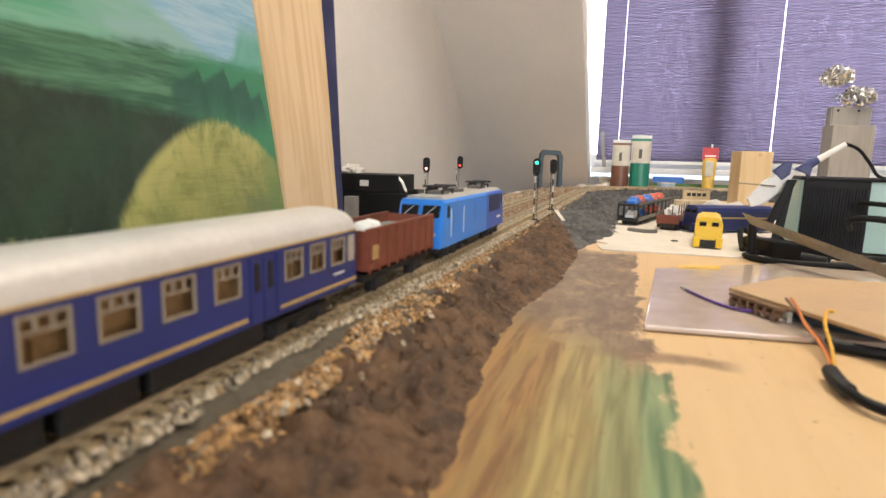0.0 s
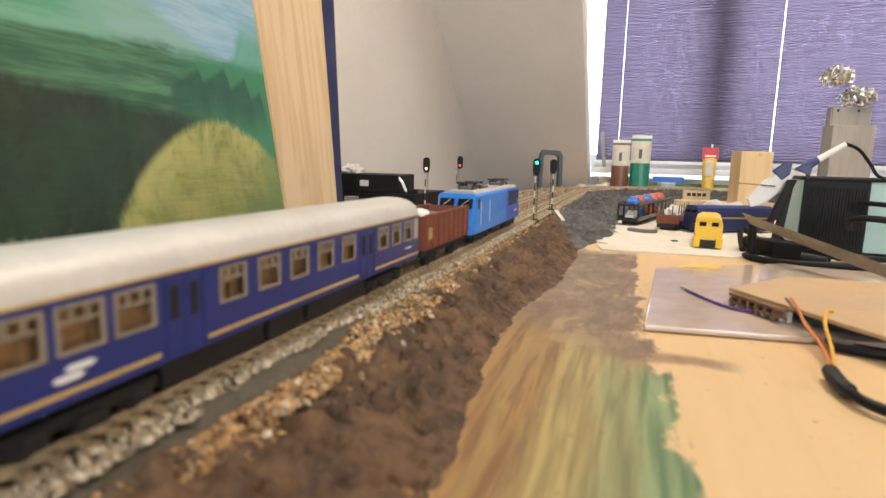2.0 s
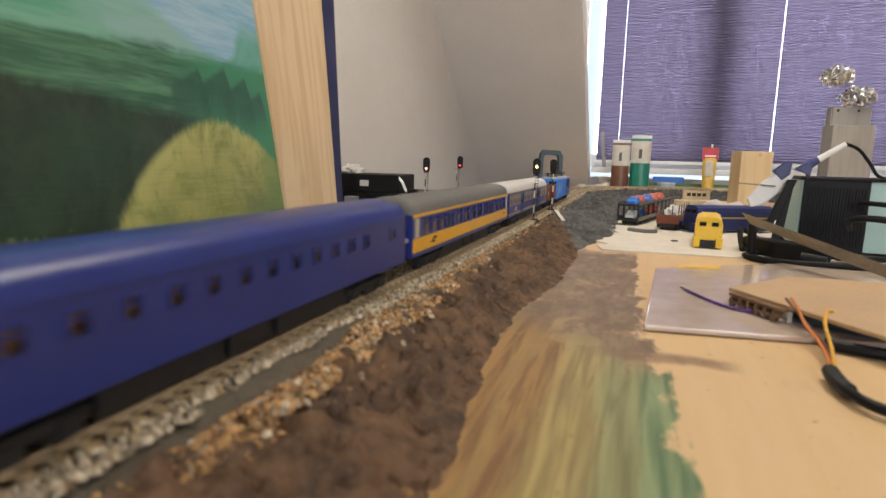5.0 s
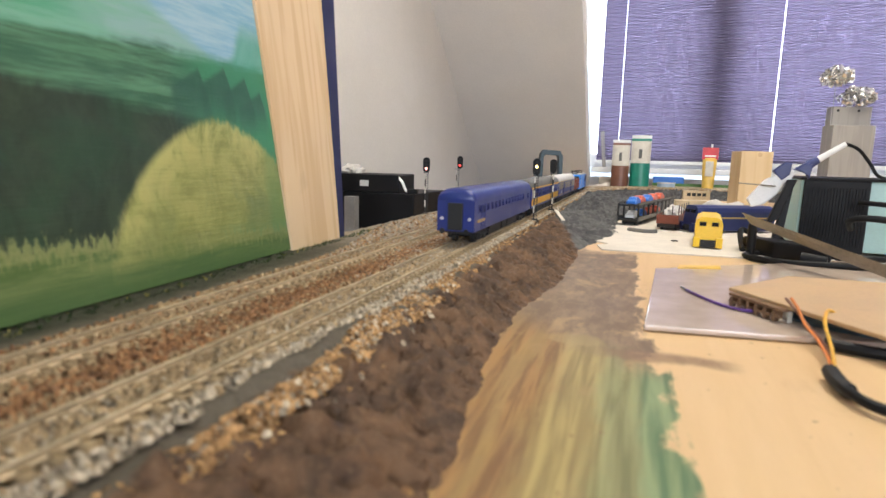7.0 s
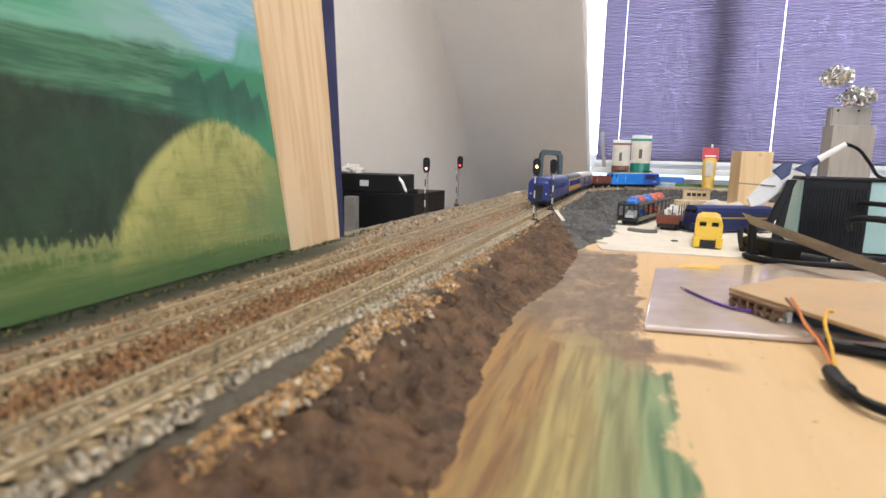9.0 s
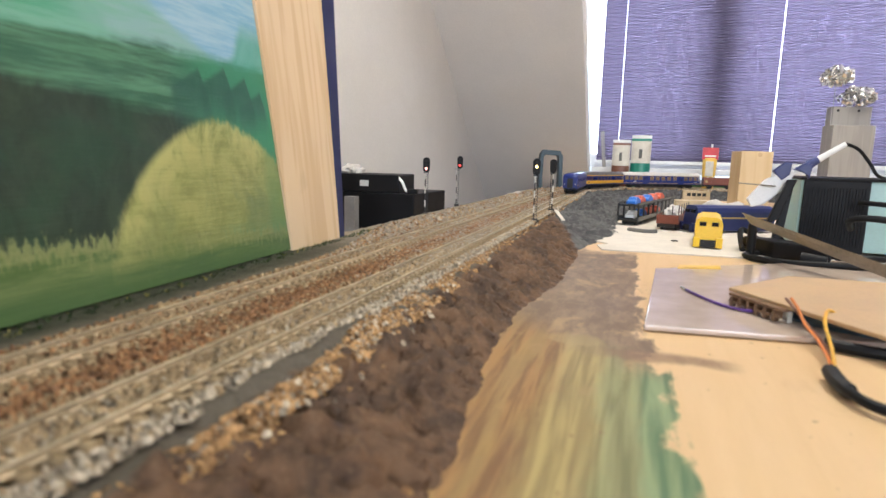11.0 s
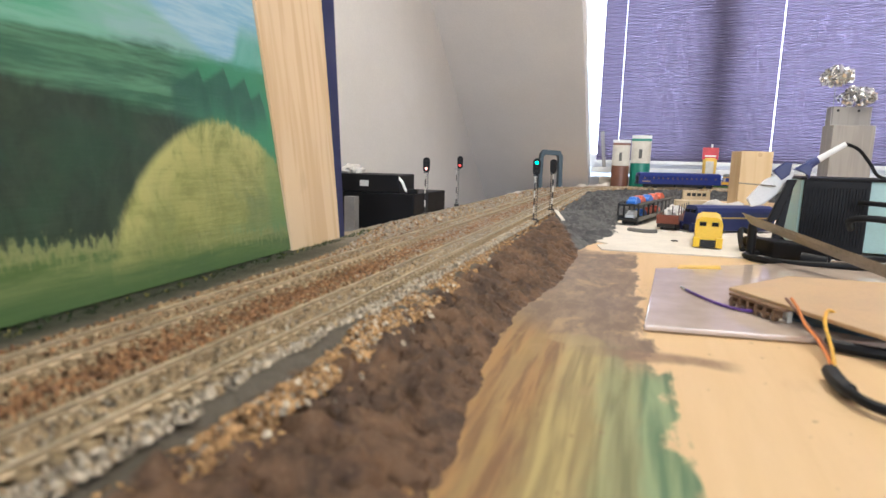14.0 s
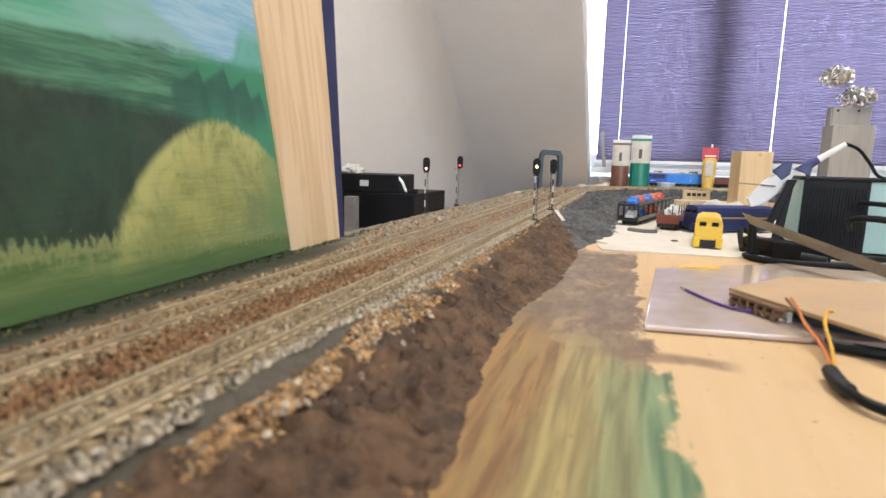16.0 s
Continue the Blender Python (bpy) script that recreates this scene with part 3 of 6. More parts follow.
def track(u0, name, way, s_last):
    t = base(name, "model railway track with brass-coloured rails on tan sleepers", "track", pose(0, 0, 0), "railway tracks")
    for side in (-1, 1):
        bm = bmesh.new()
        c = side * 0.00825
        sweep(bm, [(c - 0.0012, ZR - 0.0026), (c + 0.0012, ZR - 0.0026), (c + 0.0012, ZR - 0.0020), (c + 0.0004, ZR - 0.0017), (c + 0.0004, ZR - 0.0008),
                   (c + 0.0006, ZR - 0.0006), (c + 0.0006, ZR), (c - 0.0006, ZR), (c - 0.0006, ZR - 0.0006), (c - 0.0004, ZR - 0.0008), (c - 0.0004, ZR - 0.0017), (c - 0.0012, ZR - 0.0020)], u0, -0.55, s_last, way)
        part("rail", bm, M_RAIL, t)
    bm = block(-0.0126, 0.0126, -0.0016, 0.0016, 0, 0.0032)
    for c in (-0.00825, 0.00825):
        for d in (-0.0014, 0.0014):
            box(bm, c + d - 0.0008, c + d + 0.0008, -0.0011, 0.0011, 0.0030, 0.0043)
    sl = mesh_of("sleeper", bm, M_SLEEPER)
    s, n = 0.06, 0
    while n < 290:
        x, y, a = way(s, u0)
        part("sleeper", sl, None, t, m=Matrix.Translation((x, y, ZR - 0.0057)) @ Matrix.Rotation(-a, 4, "Z"))
        s += 0.0075
        n += 1


def ballast():
    """Loose chips glued along the track, in bands of colour."""
    rng = random.Random(4)
    base_v = [(math.cos(k * 2.1) * 1.0, math.sin(k * 2.1) * 0.9, 0) for k in range(3)]
    bands = {"rust": [], "tan": [], "grey": [], "beige": [], "greyish": []}
    s = 0.02
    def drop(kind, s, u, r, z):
        # further along more of the stones are pale grey
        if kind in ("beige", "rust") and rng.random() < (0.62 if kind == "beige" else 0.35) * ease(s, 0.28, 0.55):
            kind = "greyish"
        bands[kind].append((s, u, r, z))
    spans = [(0.02, 0.65, 80000, 1.0), (0.65, 1.2, 32000, 1.2), (1.2, S_END, 9000, 1.9)]
    for s0, s1, dens, big in spans:
        for _ in range(int((s1 - s0) * dens)):
            s = rng.uniform(s0, s1)
            k = rng.random()
            r = rng.uniform(0.0007, 0.0017) * big
            patch = noise.noise(Vector((s * 14, 3.1, 0)))
            if k < 0.33:
                u = rng.uniform(-0.0445, -0.0095)
                mid = 1 - abs(u + 0.0265) / 0.016
                kind = "rust" if rng.random() < 0.25 + 0.75 * mid + 0.2 * patch else "beige"
                drop(kind, s, u, r, 0.0214 if mid < 0 else 0.0206 + 0.0012 * mid)
            elif k < 0.47:
                drop("beige" if rng.random() < 0.85 else "grey", s, rng.uniform(-0.0076, 0.0076), r * 0.8, 0.0222)
            elif k < 0.61:
                drop("beige" if rng.random() < 0.8 else "rust", s, -GAP + rng.uniform(-0.0076, 0.0076), r * 0.8, 0.0222)
            elif k < 0.71:
                u = -GAP - 0.0092 - (0.018 + 0.045 * ease(s, 0.35, 0.6)) * rng.random() ** 1.4
                drop("beige" if rng.random() < 0.7 else "rust", s, u, r, 0.0199)
            elif k < 0.83:
                wide = (0.0066 + 0.0030 * noise.noise(Vector((s * 75, 9.4, 0)))) if 0.115 < s + 0.03 * patch < 0.245 else 0.0115
                drop("grey" if rng.random() < 0.9 else "beige", s, 0.0092 + wide * rng.random() ** 0.8, r * 1.05, 0.0203 - 0.0008 * rng.random())
            else:
                lim = 0.0375 - 0.020 * ease(s, 0.18, 0.62)
                lo = 0.0272 - 0.0122 * ease(s, 0.17, 0.27)
                u = lo + (lim - lo) * rng.random() ** 1.2 + 0.0015 * patch + 0.0022 * noise.noise(Vector((s * 60, 5.5, 0)))
                if rng.random() < 0.06:
                    u += rng.random() * 0.008
                drop("tan" if rng.random() < 0.80 - 0.22 * patch else "grey", s, u, r * 1.2, None)
    for kind, rows in bands.items():
        verts, faces = [], []
        for s, u, r, z in rows:
            x, y, _ = centre(s, u)
            if z is None:
                z = hump(u, s)
            z += r * 0.35
            o = len(verts)
            a0 = rng.uniform(0, 6.28)
            sq = rng.uniform(0.55, 1.0)
            for k in range(5):
                a = a0 + k * 1.2566 + rng.uniform(-0.3, 0.3)
                verts.append((x + r * math.cos(a), y + r * sq * math.sin(a), z - 0.3 * r + rng.uniform(-0.3, 0.3) * r))
            b0 = rng.uniform(0, 6.28)
            for k in range(3):
                a = b0 + k * 2.094
                verts.append((x + 0.6 * r * math.cos(a), y + 0.6 * r * sq * math.sin(a), z + rng.uniform(0.45, 0.95) * r))
            for k in range(5):
                faces.append((o + k, o + (k + 1) % 5, o + 5 + (k * 3 // 5) % 3))
            faces.append((o + 5, o + 6, o + 7))
            faces.append((o + 5, o + 2, o + 6)); faces.append((o + 6, o + 4, o + 7)); faces.append((o + 7, o + 0, o + 5))
        me = bpy.data.meshes.new("ballast")
        me.from_pydata(verts, [], faces)
        me.polygons.foreach_set("use_smooth", [True] * len(faces))
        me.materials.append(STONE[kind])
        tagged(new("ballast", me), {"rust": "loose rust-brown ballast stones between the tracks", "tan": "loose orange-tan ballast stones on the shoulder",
               "greyish": "loose pale grey ballast stones along the far stretch", "grey": "loose pale grey ballast stones beside the rail", "beige": "loose beige ballast stones between sleepers"}[kind], "ballast", kind="stuff")


def clods():
    """Crumbs of plaster and soil stuck on the slope."""
    rng = random.Random(21)
    verts, faces = [], []
    for _ in range(5200):
        s = 0.06 + 0.80 * rng.random() ** 1.3
        u = rng.uniform(0.030, foot_at(s) - 0.003)
        x, y, _a = centre(s, u)
        if noise.noise(Vector((x, y, 0)) * 60) < -0.15:
            continue
        r = rng.uniform(0.0004, 0.0013) * (1.6 if rng.random() < 0.08 else 1.0)
        z = max(0.0, hump(u, s)) + r * 0.2 + noise.noise(Vector((x, y, 0)) * 45) * 0.003
        o, a0 = len(verts), rng.uniform(0, 6.28)
        for k in range(5):
            a = a0 + k * 1.2566
            verts.append((x + r * math.cos(a) * rng.uniform(0.7, 1.2), y + r * math.sin(a) * rng.uniform(0.7, 1.2), z - 0.5 * r))
        verts.append((x + rng.uniform(-0.4, 0.4) * r, y + rng.uniform(-0.4, 0.4) * r, z + 0.7 * r))
        for k in range(5):
            faces.append((o + k, o + (k + 1) % 5, o + 5))
    me = bpy.data.meshes.new("clods")
    me.from_pydata(verts, [], faces)
    me.materials.append(M_SOIL)
    tagged(new("soil_crumbs", me), "crumbs of brown soil stuck on the embankment slope", "soil", kind="stuff")


def verge_moss():
    """Flocked tufts along the foot of the painted panel."""
    rng = random.Random(33)
    mats = [plain("dark_moss", (0.030, 0.050, 0.014), 0.85, vary=0.3), plain("yellow_moss", (0.26, 0.22, 0.05), 0.85, vary=0.3)]
    for mat, count, lab in ((mats[0], 520, "dark green flock along the panel's foot"), (mats[1], 60, "yellow-green flock specks along the panel's foot")):
        verts, faces = [], []
        for _ in range(count):
            sy = rng.uniform(0.12, 0.62)
            x0 = -0.2465 - 0.05 * (sy - 0.3)
            x, r = x0 + rng.uniform(0.001, 0.012), rng.uniform(0.0006, 0.0018)
            z = 0.0195 + noise.noise(Vector((x, sy, 0)) * 90) * 0.0015
            for _b in range(4):
                o, a = len(verts), rng.uniform(0, 6.28)
                dx, dy = math.cos(a) * r, math.sin(a) * r
                verts += [(x - dy * 0.4, sy + dx * 0.4, z - 0.0008), (x + dy * 0.4, sy - dx * 0.4, z - 0.0008), (x + dx, sy + dy, z + r * rng.uniform(0.6, 1.5))]
                faces.append((o, o + 1, o + 2))
        me = bpy.data.meshes.new("moss")
        me.from_pydata(verts, [], faces)
        me.materials.append(mat)
        tagged(new("moss", me), lab, "moss", kind="stuff")


layout_board()
embankment()
clods()
verge_moss()


# ======== the painted panel ========
def painted_panel():
    ax = Vector((-0.05, 1, 0)).normalized()
    up = Vector((-0.123, 0, 1))
    up = (up - ax * ax.dot(up)).normalized()
    out = ax.cross(up)
    m = Matrix((( out.x, ax.x, up.x, -0.2465), (out.y, ax.y, up.y, 0.3), (out.z, ax.z, up.z, 0.019), (0, 0, 0, 1)))
    p = base("painted_backdrop_panel", "backdrop panel painted with hills, forest and a bush, with pine upright", "panel", m)
    def plank(x0, x1, a0, a1, b0, b1, z0):
        """A board from a0..b0 wide at the foot to a1..b1 at the top."""
        bm = bmesh.new()
        loft(bm, [[(x0, a0, z0), (x1, a0, z0), (x1, b0, z0), (x0, b0, z0)], [(x0, a1, 0.45), (x1, a1, 0.45), (x1, b1, 0.45), (x0, b1, 0.45)]])
        return bm
    part("painting", plank(-0.012, 0.0, -0.75, -0.75, 0.0831, 0.0588, 0.0015), M_MURAL, p, "green landscape painting with pale blue sky")
    part("upright", plank(-0.010, 0.002, 0.0834, 0.0591, 0.1660, 0.2035, -0.002), M_PINE, p, "pale knotty pine board")
    part("edge_strip", plank(-0.016, 0.0, 0.1663, 0.2038, 0.1775, 0.2500, -0.018), M_NAVY, p, "dark navy edge")


painted_panel()


# ======== signals ========
M_RED, M_GREEN, M_AMBER, M_WARM = glow("red_light", (1.0, 0.06, 0.05), 4), glow("green_light", (0.03, 1.0, 0.55), 7), glow("amber_light", (1.0, 0.66, 0.22), 6), glow("white_light", (1.0, 0.40, 0.32), 3.5)
M_STRIPE = plain("signal_white", (0.75, 0.73, 0.66), 0.5)


def signal(name, label, x, y, z, height, heading, head_side=0.0, lit=None):
    """A lattice signal mast with black and white bands, an oval head with hoods and three lenses."""
    g = base(name, label, "signal", pose(x, y, z, 0, 0, heading), "model signals")
    hz = height
    mast_top = hz - 0.021
    nb = 6
    for i in range(nb):
        z0, z1 = mast_top * i / nb, mast_top * (i + 1) / nb
        bm = bmesh.new()
        box(bm, -0.0019, -0.0004, -0.0012, 0.0012, z0, z1)
        part("mast_band", bm, M_STRIPE if i % 2 else M_SOOT, g)
    bm = bmesh.new()
    box(bm, 0.0022, 0.0028, -0.0004, 0.0004, 0, mast_top)
    k = 0.004
    while k < mast_top:
        box(bm, -0.0004, 0.0024, -0.0003, 0.0003, k, k + 0.0007)
        k += 0.0032
    part("ladder", bm, M_SOOT, g)
    part("foot", block(-0.004, 0.004, -0.003, 0.003, -0.002, 0.002), M_SOOT, g, bevel=0.0006)
    bm = bmesh.new()
    box(bm, -0.0040, 0.0040, -0.0030, 0.0030, mast_top - 0.0008, mast_top)
    part("platform", bm, M_SOOT, g)
    # oval backplate and housing
    def oval(w, h, y0, y1):
        bm = bmesh.new()
        rings = []
        for yy in (y0, y1):
            ring = []
            for i in range(20):
                a = 2 * math.pi * i / 20
                ring.append((head_side + w * math.cos(a), yy, mast_top + 0.0105 + (h - w) * (1 if math.sin(a) >= 0 else -1) + w * math.sin(a)))
            rings.append(ring)
        loft(bm, rings)
        return bm
    part("head", oval(0.0048, 0.0105, -0.0010, 0.0030), M_BLACK, g, "black oval signal head", bevel=0.0003)
    lenses = []
    for i, (c, mt) in enumerate(((0.0050, M_GREEN), (0.0, M_AMBER), (-0.0050, M_RED))):
        zc = mast_top + 0.0105 + c
        bm = bmesh.new()
        for k in range(9):
            a0, a1 = math.pi * k / 9, math.pi * (k + 1) / 9
            p = [(head_side + 0.0021 * math.cos(a), yy, zc + 0.0021 * math.sin(a)) for yy in (-0.0009, -0.0034) for a in (a0, a1)]
            q = [(head_side + 0.0024 * math.cos(a), yy, zc + 0.0024 * math.sin(a)) for yy in (-0.0009, -0.0034) for a in (a0, a1)]
            loft(bm, [[p[0], p[1], q[1], q[0]], [p[2], p[3], q[3], q[2]]])
        part("hood", bm, M_SOOT, g)
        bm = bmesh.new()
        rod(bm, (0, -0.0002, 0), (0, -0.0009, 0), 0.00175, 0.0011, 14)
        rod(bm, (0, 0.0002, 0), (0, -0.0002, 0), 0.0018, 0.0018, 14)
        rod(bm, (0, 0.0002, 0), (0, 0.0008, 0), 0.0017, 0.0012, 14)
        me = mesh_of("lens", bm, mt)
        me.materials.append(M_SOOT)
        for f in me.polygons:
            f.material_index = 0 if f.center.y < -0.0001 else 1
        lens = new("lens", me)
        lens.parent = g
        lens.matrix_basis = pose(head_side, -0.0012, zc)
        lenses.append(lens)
    return g, lenses


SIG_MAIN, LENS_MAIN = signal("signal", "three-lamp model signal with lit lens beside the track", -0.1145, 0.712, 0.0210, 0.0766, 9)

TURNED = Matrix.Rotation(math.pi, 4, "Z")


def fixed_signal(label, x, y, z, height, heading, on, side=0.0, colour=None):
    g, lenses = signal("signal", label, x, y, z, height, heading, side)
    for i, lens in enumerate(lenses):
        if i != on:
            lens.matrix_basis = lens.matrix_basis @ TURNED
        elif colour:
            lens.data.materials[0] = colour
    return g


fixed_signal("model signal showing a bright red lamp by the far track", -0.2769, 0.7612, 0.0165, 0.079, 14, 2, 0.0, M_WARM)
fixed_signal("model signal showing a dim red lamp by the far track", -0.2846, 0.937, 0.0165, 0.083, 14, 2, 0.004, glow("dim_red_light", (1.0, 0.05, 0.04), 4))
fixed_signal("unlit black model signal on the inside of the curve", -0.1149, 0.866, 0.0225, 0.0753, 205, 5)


# ======== the train ========
def wheelset(parent, y, r=0.0055):
    w = new("wheelset", WHEEL[0])
    w.parent = parent
    w.matrix_basis = pose(0, y, r)
    tagged(w, "dark metal wheelset")
    return w


def wheel_mesh():
    bm = bmesh.new()
    for side in (-1, 1):
        rod(bm, (side * 0.0072, 0, 0), (side * 0.0100, 0, 0), 0.0055, seg=20)
        rod(bm, (side * 0.0066, 0, 0), (side * 0.0072, 0, 0), 0.0062, seg=20)
    rod(bm, (-0.007, 0, 0), (0.007, 0, 0), 0.0012, seg=8)
    return mesh_of("wheelset", bm, M_SOOT)


WHEEL = [wheel_mesh()]


def bogie(car, y, half=0.0145):
    bm = bmesh.new()
    for side in (-1, 1):
        box(bm, side * 0.0106, side * 0.0132, y - half - 0.006, y + half + 0.006, 0.0052, 0.0082)
        for e in (-1, 1):
            box(bm, side * 0.0108, side * 0.0142, y + e * half - 0.0028, y + e * half + 0.0028, 0.0030, 0.0076)
        box(bm, side * 0.0106, side * 0.0138, y - 0.004, y + 0.004, 0.0022, 0.0062)
    box(bm, -0.0106, 0.0106, y - 0.005, y + 0.005, 0.0056, 0.0128)
    b = part("bogie", bm, M_SOOT, car, "black bogie frame")
    for e in (-1, 1):
        wheelset(b, y + e * half)
    return b


def roof_ring(y, w, z0, z1, flat=0.0, n=12):
    """Half-oval roof section at y."""
    ring = [(-w, y, z0)]
    for i in range(n + 1):
        a = math.pi * (1 - i / n)
        ring.append((w * math.copysign(abs(math.cos(a)) ** 0.8, math.cos(a)), y, z0 + (z1 - z0) * abs(math.sin(a)) ** 0.75))
    ring.append((w, y, z0))
    return ring


def side_strip(bm, w, t, y0, y1, z0, z1, sgn):
    box(bm, sgn * (w - t), sgn * w, y0, y1, z0, z1)


HALF_L = 0.1279
# windows as (from, to) in fractions of the length, rear to front
WINDOWS = [(0.014, 0.057), (0.071, 0.118), (0.128, 0.176), (0.187, 0.236), (0.333, 0.383), (0.408, 0.457), (0.482, 0.530), (0.558, 0.607), (0.637, 0.685),
           (0.781, 0.828), (0.848, 0.893), (0.912, 0.958)]
DOORS = [(0.248, 0.306), (0.703, 0.763)]


def coach(label, roof_mat, band, windows=WINDOWS, doors=DOORS, cream=True, roof_fine="", sill=0.0226, head=0.0340, small=False):
    """A passenger coach: sides with real window openings, doors, roof, ends, bogies."""
    car = base("passenger_coach", label, "train coach", pose(0, 0, 0), "coaches of the train")
    w, t, z0, z1 = 0.0155, 0.0010, 0.0114, 0.0362
    L = 2 * HALF_L
    pos = lambda f: -HALF_L + f * L
    opens = sorted(windows)[1:] if band else sorted(windows)
    bm = bmesh.new()
    for sgn in (-1, 1):
        side_strip(bm, w, t, -HALF_L, HALF_L, z0, sill, sgn)
        side_strip(bm, w, t, -HALF_L, HALF_L, head, z1, sgn)
        last = -HALF_L
        for a, b in opens:
            side_strip(bm, w, t, last, pos(a), sill, head, sgn)
            last = pos(b)
        side_strip(bm, w, t, last, HALF_L, sill, head, sgn)
    for e in (-1, 1):
        box(bm, -w + t, w - t, e * HALF_L, e * (HALF_L - t), z0, z1)
    box(bm, -w + t, w - t, -HALF_L + t, HALF_L - t, z0, z0 + 0.0008)
    part("body", bm, M_BLUE, car)
    # seats and tan lining behind the glass
    bm = bmesh.new()
    for sgn in (-1, 1):
        box(bm, sgn * 0.0112, sgn * 0.0120, -HALF_L + 0.003, HALF_L - 0.003, z0 + 0.001, z1 - 0.001)
    k = -HALF_L + 0.010
    while k < HALF_L - 0.008:
        box(bm, -w + 0.0022, w - 0.0022, k, k + 0.0016, z0 + 0.001, 0.0275)
        k += 0.0165
    part("interior", bm, M_TAN, car, "tan lining seen through the windows")
    # roof with domed ends
    bm = bmesh.new()
    rings = []
    for f, ww, h in ((-1.0, 0.88, 0.55), (-0.992, 0.97, 0.78), (-0.975, 1.0, 0.93), (-0.95, 1.0, 1.0), (0.95, 1.0, 1.0), (0.975, 1.0, 0.93), (0.992, 0.97, 0.78), (1.0, 0.88, 0.55)):
        rings.append(roof_ring(f * (HALF_L + 0.0006), (w + 0.0003) * ww, z1 - 0.0002, z1 + 0.0098 * h))
    loft(bm, rings)
    roof = part("roof", bm, roof_mat, car, roof_fine, smooth=True)
    for f in (0.24, 0.73):
        bm = bmesh.new()
        box(bm, 0.003, 0.0108, pos(f) - 0.006, pos(f) + 0.006, z1 + 0.0046, z1 + 0.0078)
        part("roof_hatch", bm, M_HATCH if roof_mat is M_WROOF else M_SOOT, roof, bevel=0.0004)
    # windows
    wm = {}
    for a, b in opens:
        wd = round(pos(b) - pos(a), 5)
        if wd not in wm:
            bm = bmesh.new()
            e = 0.0008
            for y0, y1, za, zb in ((0, wd, 0, e), (0, wd, head - sill - e, head - sill), (0, e, e, head - sill - e), (wd - e, wd, e, head - sill - e), (e, wd - e, (head - sill) * 0.62, (head - sill) * 0.62 + 0.0006)):
                box(bm, -0.0003, 0.0004, y0, y1, za, zb)
            if not small:
                for k in (0.33, 0.66):
                    box(bm, -0.0002, 0.0003, wd * k - 0.0004, wd * k + 0.0004, (head - sill) * 0.65, head - sill - e)
            bp = bmesh.new()
            box(bp, -0.0002, 0.0002, 0.0004, wd - 0.0004, 0.0004, head - sill - 0.0004)
            wm[wd] = (mesh_of("window_frame", bm, M_FRAME if not (small or band) else M_BLUE), mesh_of("pane", bp, M_PANE))
        for sgn in (-1, 1):
            fr = part("window", wm[wd][0], None, car, m=pose(sgn * w, pos(a), sill))
            part("pane", wm[wd][1], None, fr, m=pose(-sgn * 0.0006, 0, 0))
    if not small:
        for a, b in ((0.014, 0.036), (0.970, 0.988)) if band else ((0.970, 0.990),):
            for sgn in (-1, 1):
                part("frosted_window", block(sgn * (w - 0.0002), sgn * (w + 0.0005), pos(a), pos(b), sill, head), M_CLEARP0, car, "white frosted end window", bevel=0.0002)
    # folding doors, a little set back, with tall narrow lights
    for a, b in doors:
        for sgn in (-1, 1):
            low = 0.0224 if band else z0 + 0.001
            bm = bmesh.new()
            box(bm, sgn * (w - 0.0004), sgn * (w + 0.0004), pos(a), pos(a) + 0.0006, low, head)
            box(bm, sgn * (w - 0.0004), sgn * (w + 0.0004), pos(b) - 0.0006, pos(b), low, head)
            mid = (pos(a) + pos(b)) / 2
            box(bm, sgn * (w - 0.0004), sgn * (w + 0.0003), mid - 0.0003, mid + 0.0003, low, head)
            d = part("door", bm, M_BLUE, car)
            for c in (-1, 1):
                part("door_light", block(sgn * (w - 0.0002), sgn * (w + 0.0003), mid + c * 0.0038 - 0.0013, mid + c * 0.0038 + 0.0013, sill, head - 0.002), M_SOOT, d, "dark narrow door window")
    # stripes
    for sgn in (-1, 1):
        x0, x1 = sgn * (w - 0.0003), sgn * (w + 0.00025)
        if band:
            part("yellow_band", block(x0, x1, -HALF_L, HALF_L, 0.0140, 0.0222), M_YELLOW, car, "broad yellow band")
            part("gutter_stripe", block(x0, x1 + sgn * 0.0002, -HALF_L, HALF_L, 0.0346, 0.0364), M_YELLOW, car, "yellow gutter stripe")
        elif cream:
            for a, b in ((0.0, 0.240), (0.312, 0.697), (0.770, 1.0)):
                part("lower_stripe", block(x0, x1, pos(a), pos(b), 0.0134, 0.0147), M_CREAM, car, "thin cream stripe")
            part("gutter_stripe", block(x0, x1 + sgn * 0.0002, -HALF_L, HALF_L, 0.0356, 0.0364), M_CREAM, car, "thin cream stripe")
    # emblem and small lettering as plain bars
    for sgn in (-1, 1):
        bm = bmesh.new()
        for k in (0, 1):
            y0, zz = pos(0.145) - 0.0048 + k * 0.0030, 0.0166 + k * 0.0020
            loft(bm, [[(x, y0, zz), (x, y0 + 0.0055, zz), (x, y0 + 0.0068, zz + 0.0008), (x, y0 + 0.0055, zz + 0.0016), (x, y0, zz + 0.0016), (x, y0 - 0.0012, zz + 0.0008)] for x in (sgn * (w - 0.0002), sgn * (w + 0.00035))])
        if cream and not band:
            part("emblem", bm, M_WHITE, car, "pale double-arrow emblem")
        elif band:
            part("emblem", bm, M_SOOT, car, "dark double-arrow emblem")
        else:
            bm.free()
        if not small:
            part("lettering", block(sgn * (w - 0.0002), sgn * (w + 0.00035), pos(0.92), pos(0.955), 0.0184, 0.0192), M_WHITE if not band else M_SOOT, car, "small line of lettering")
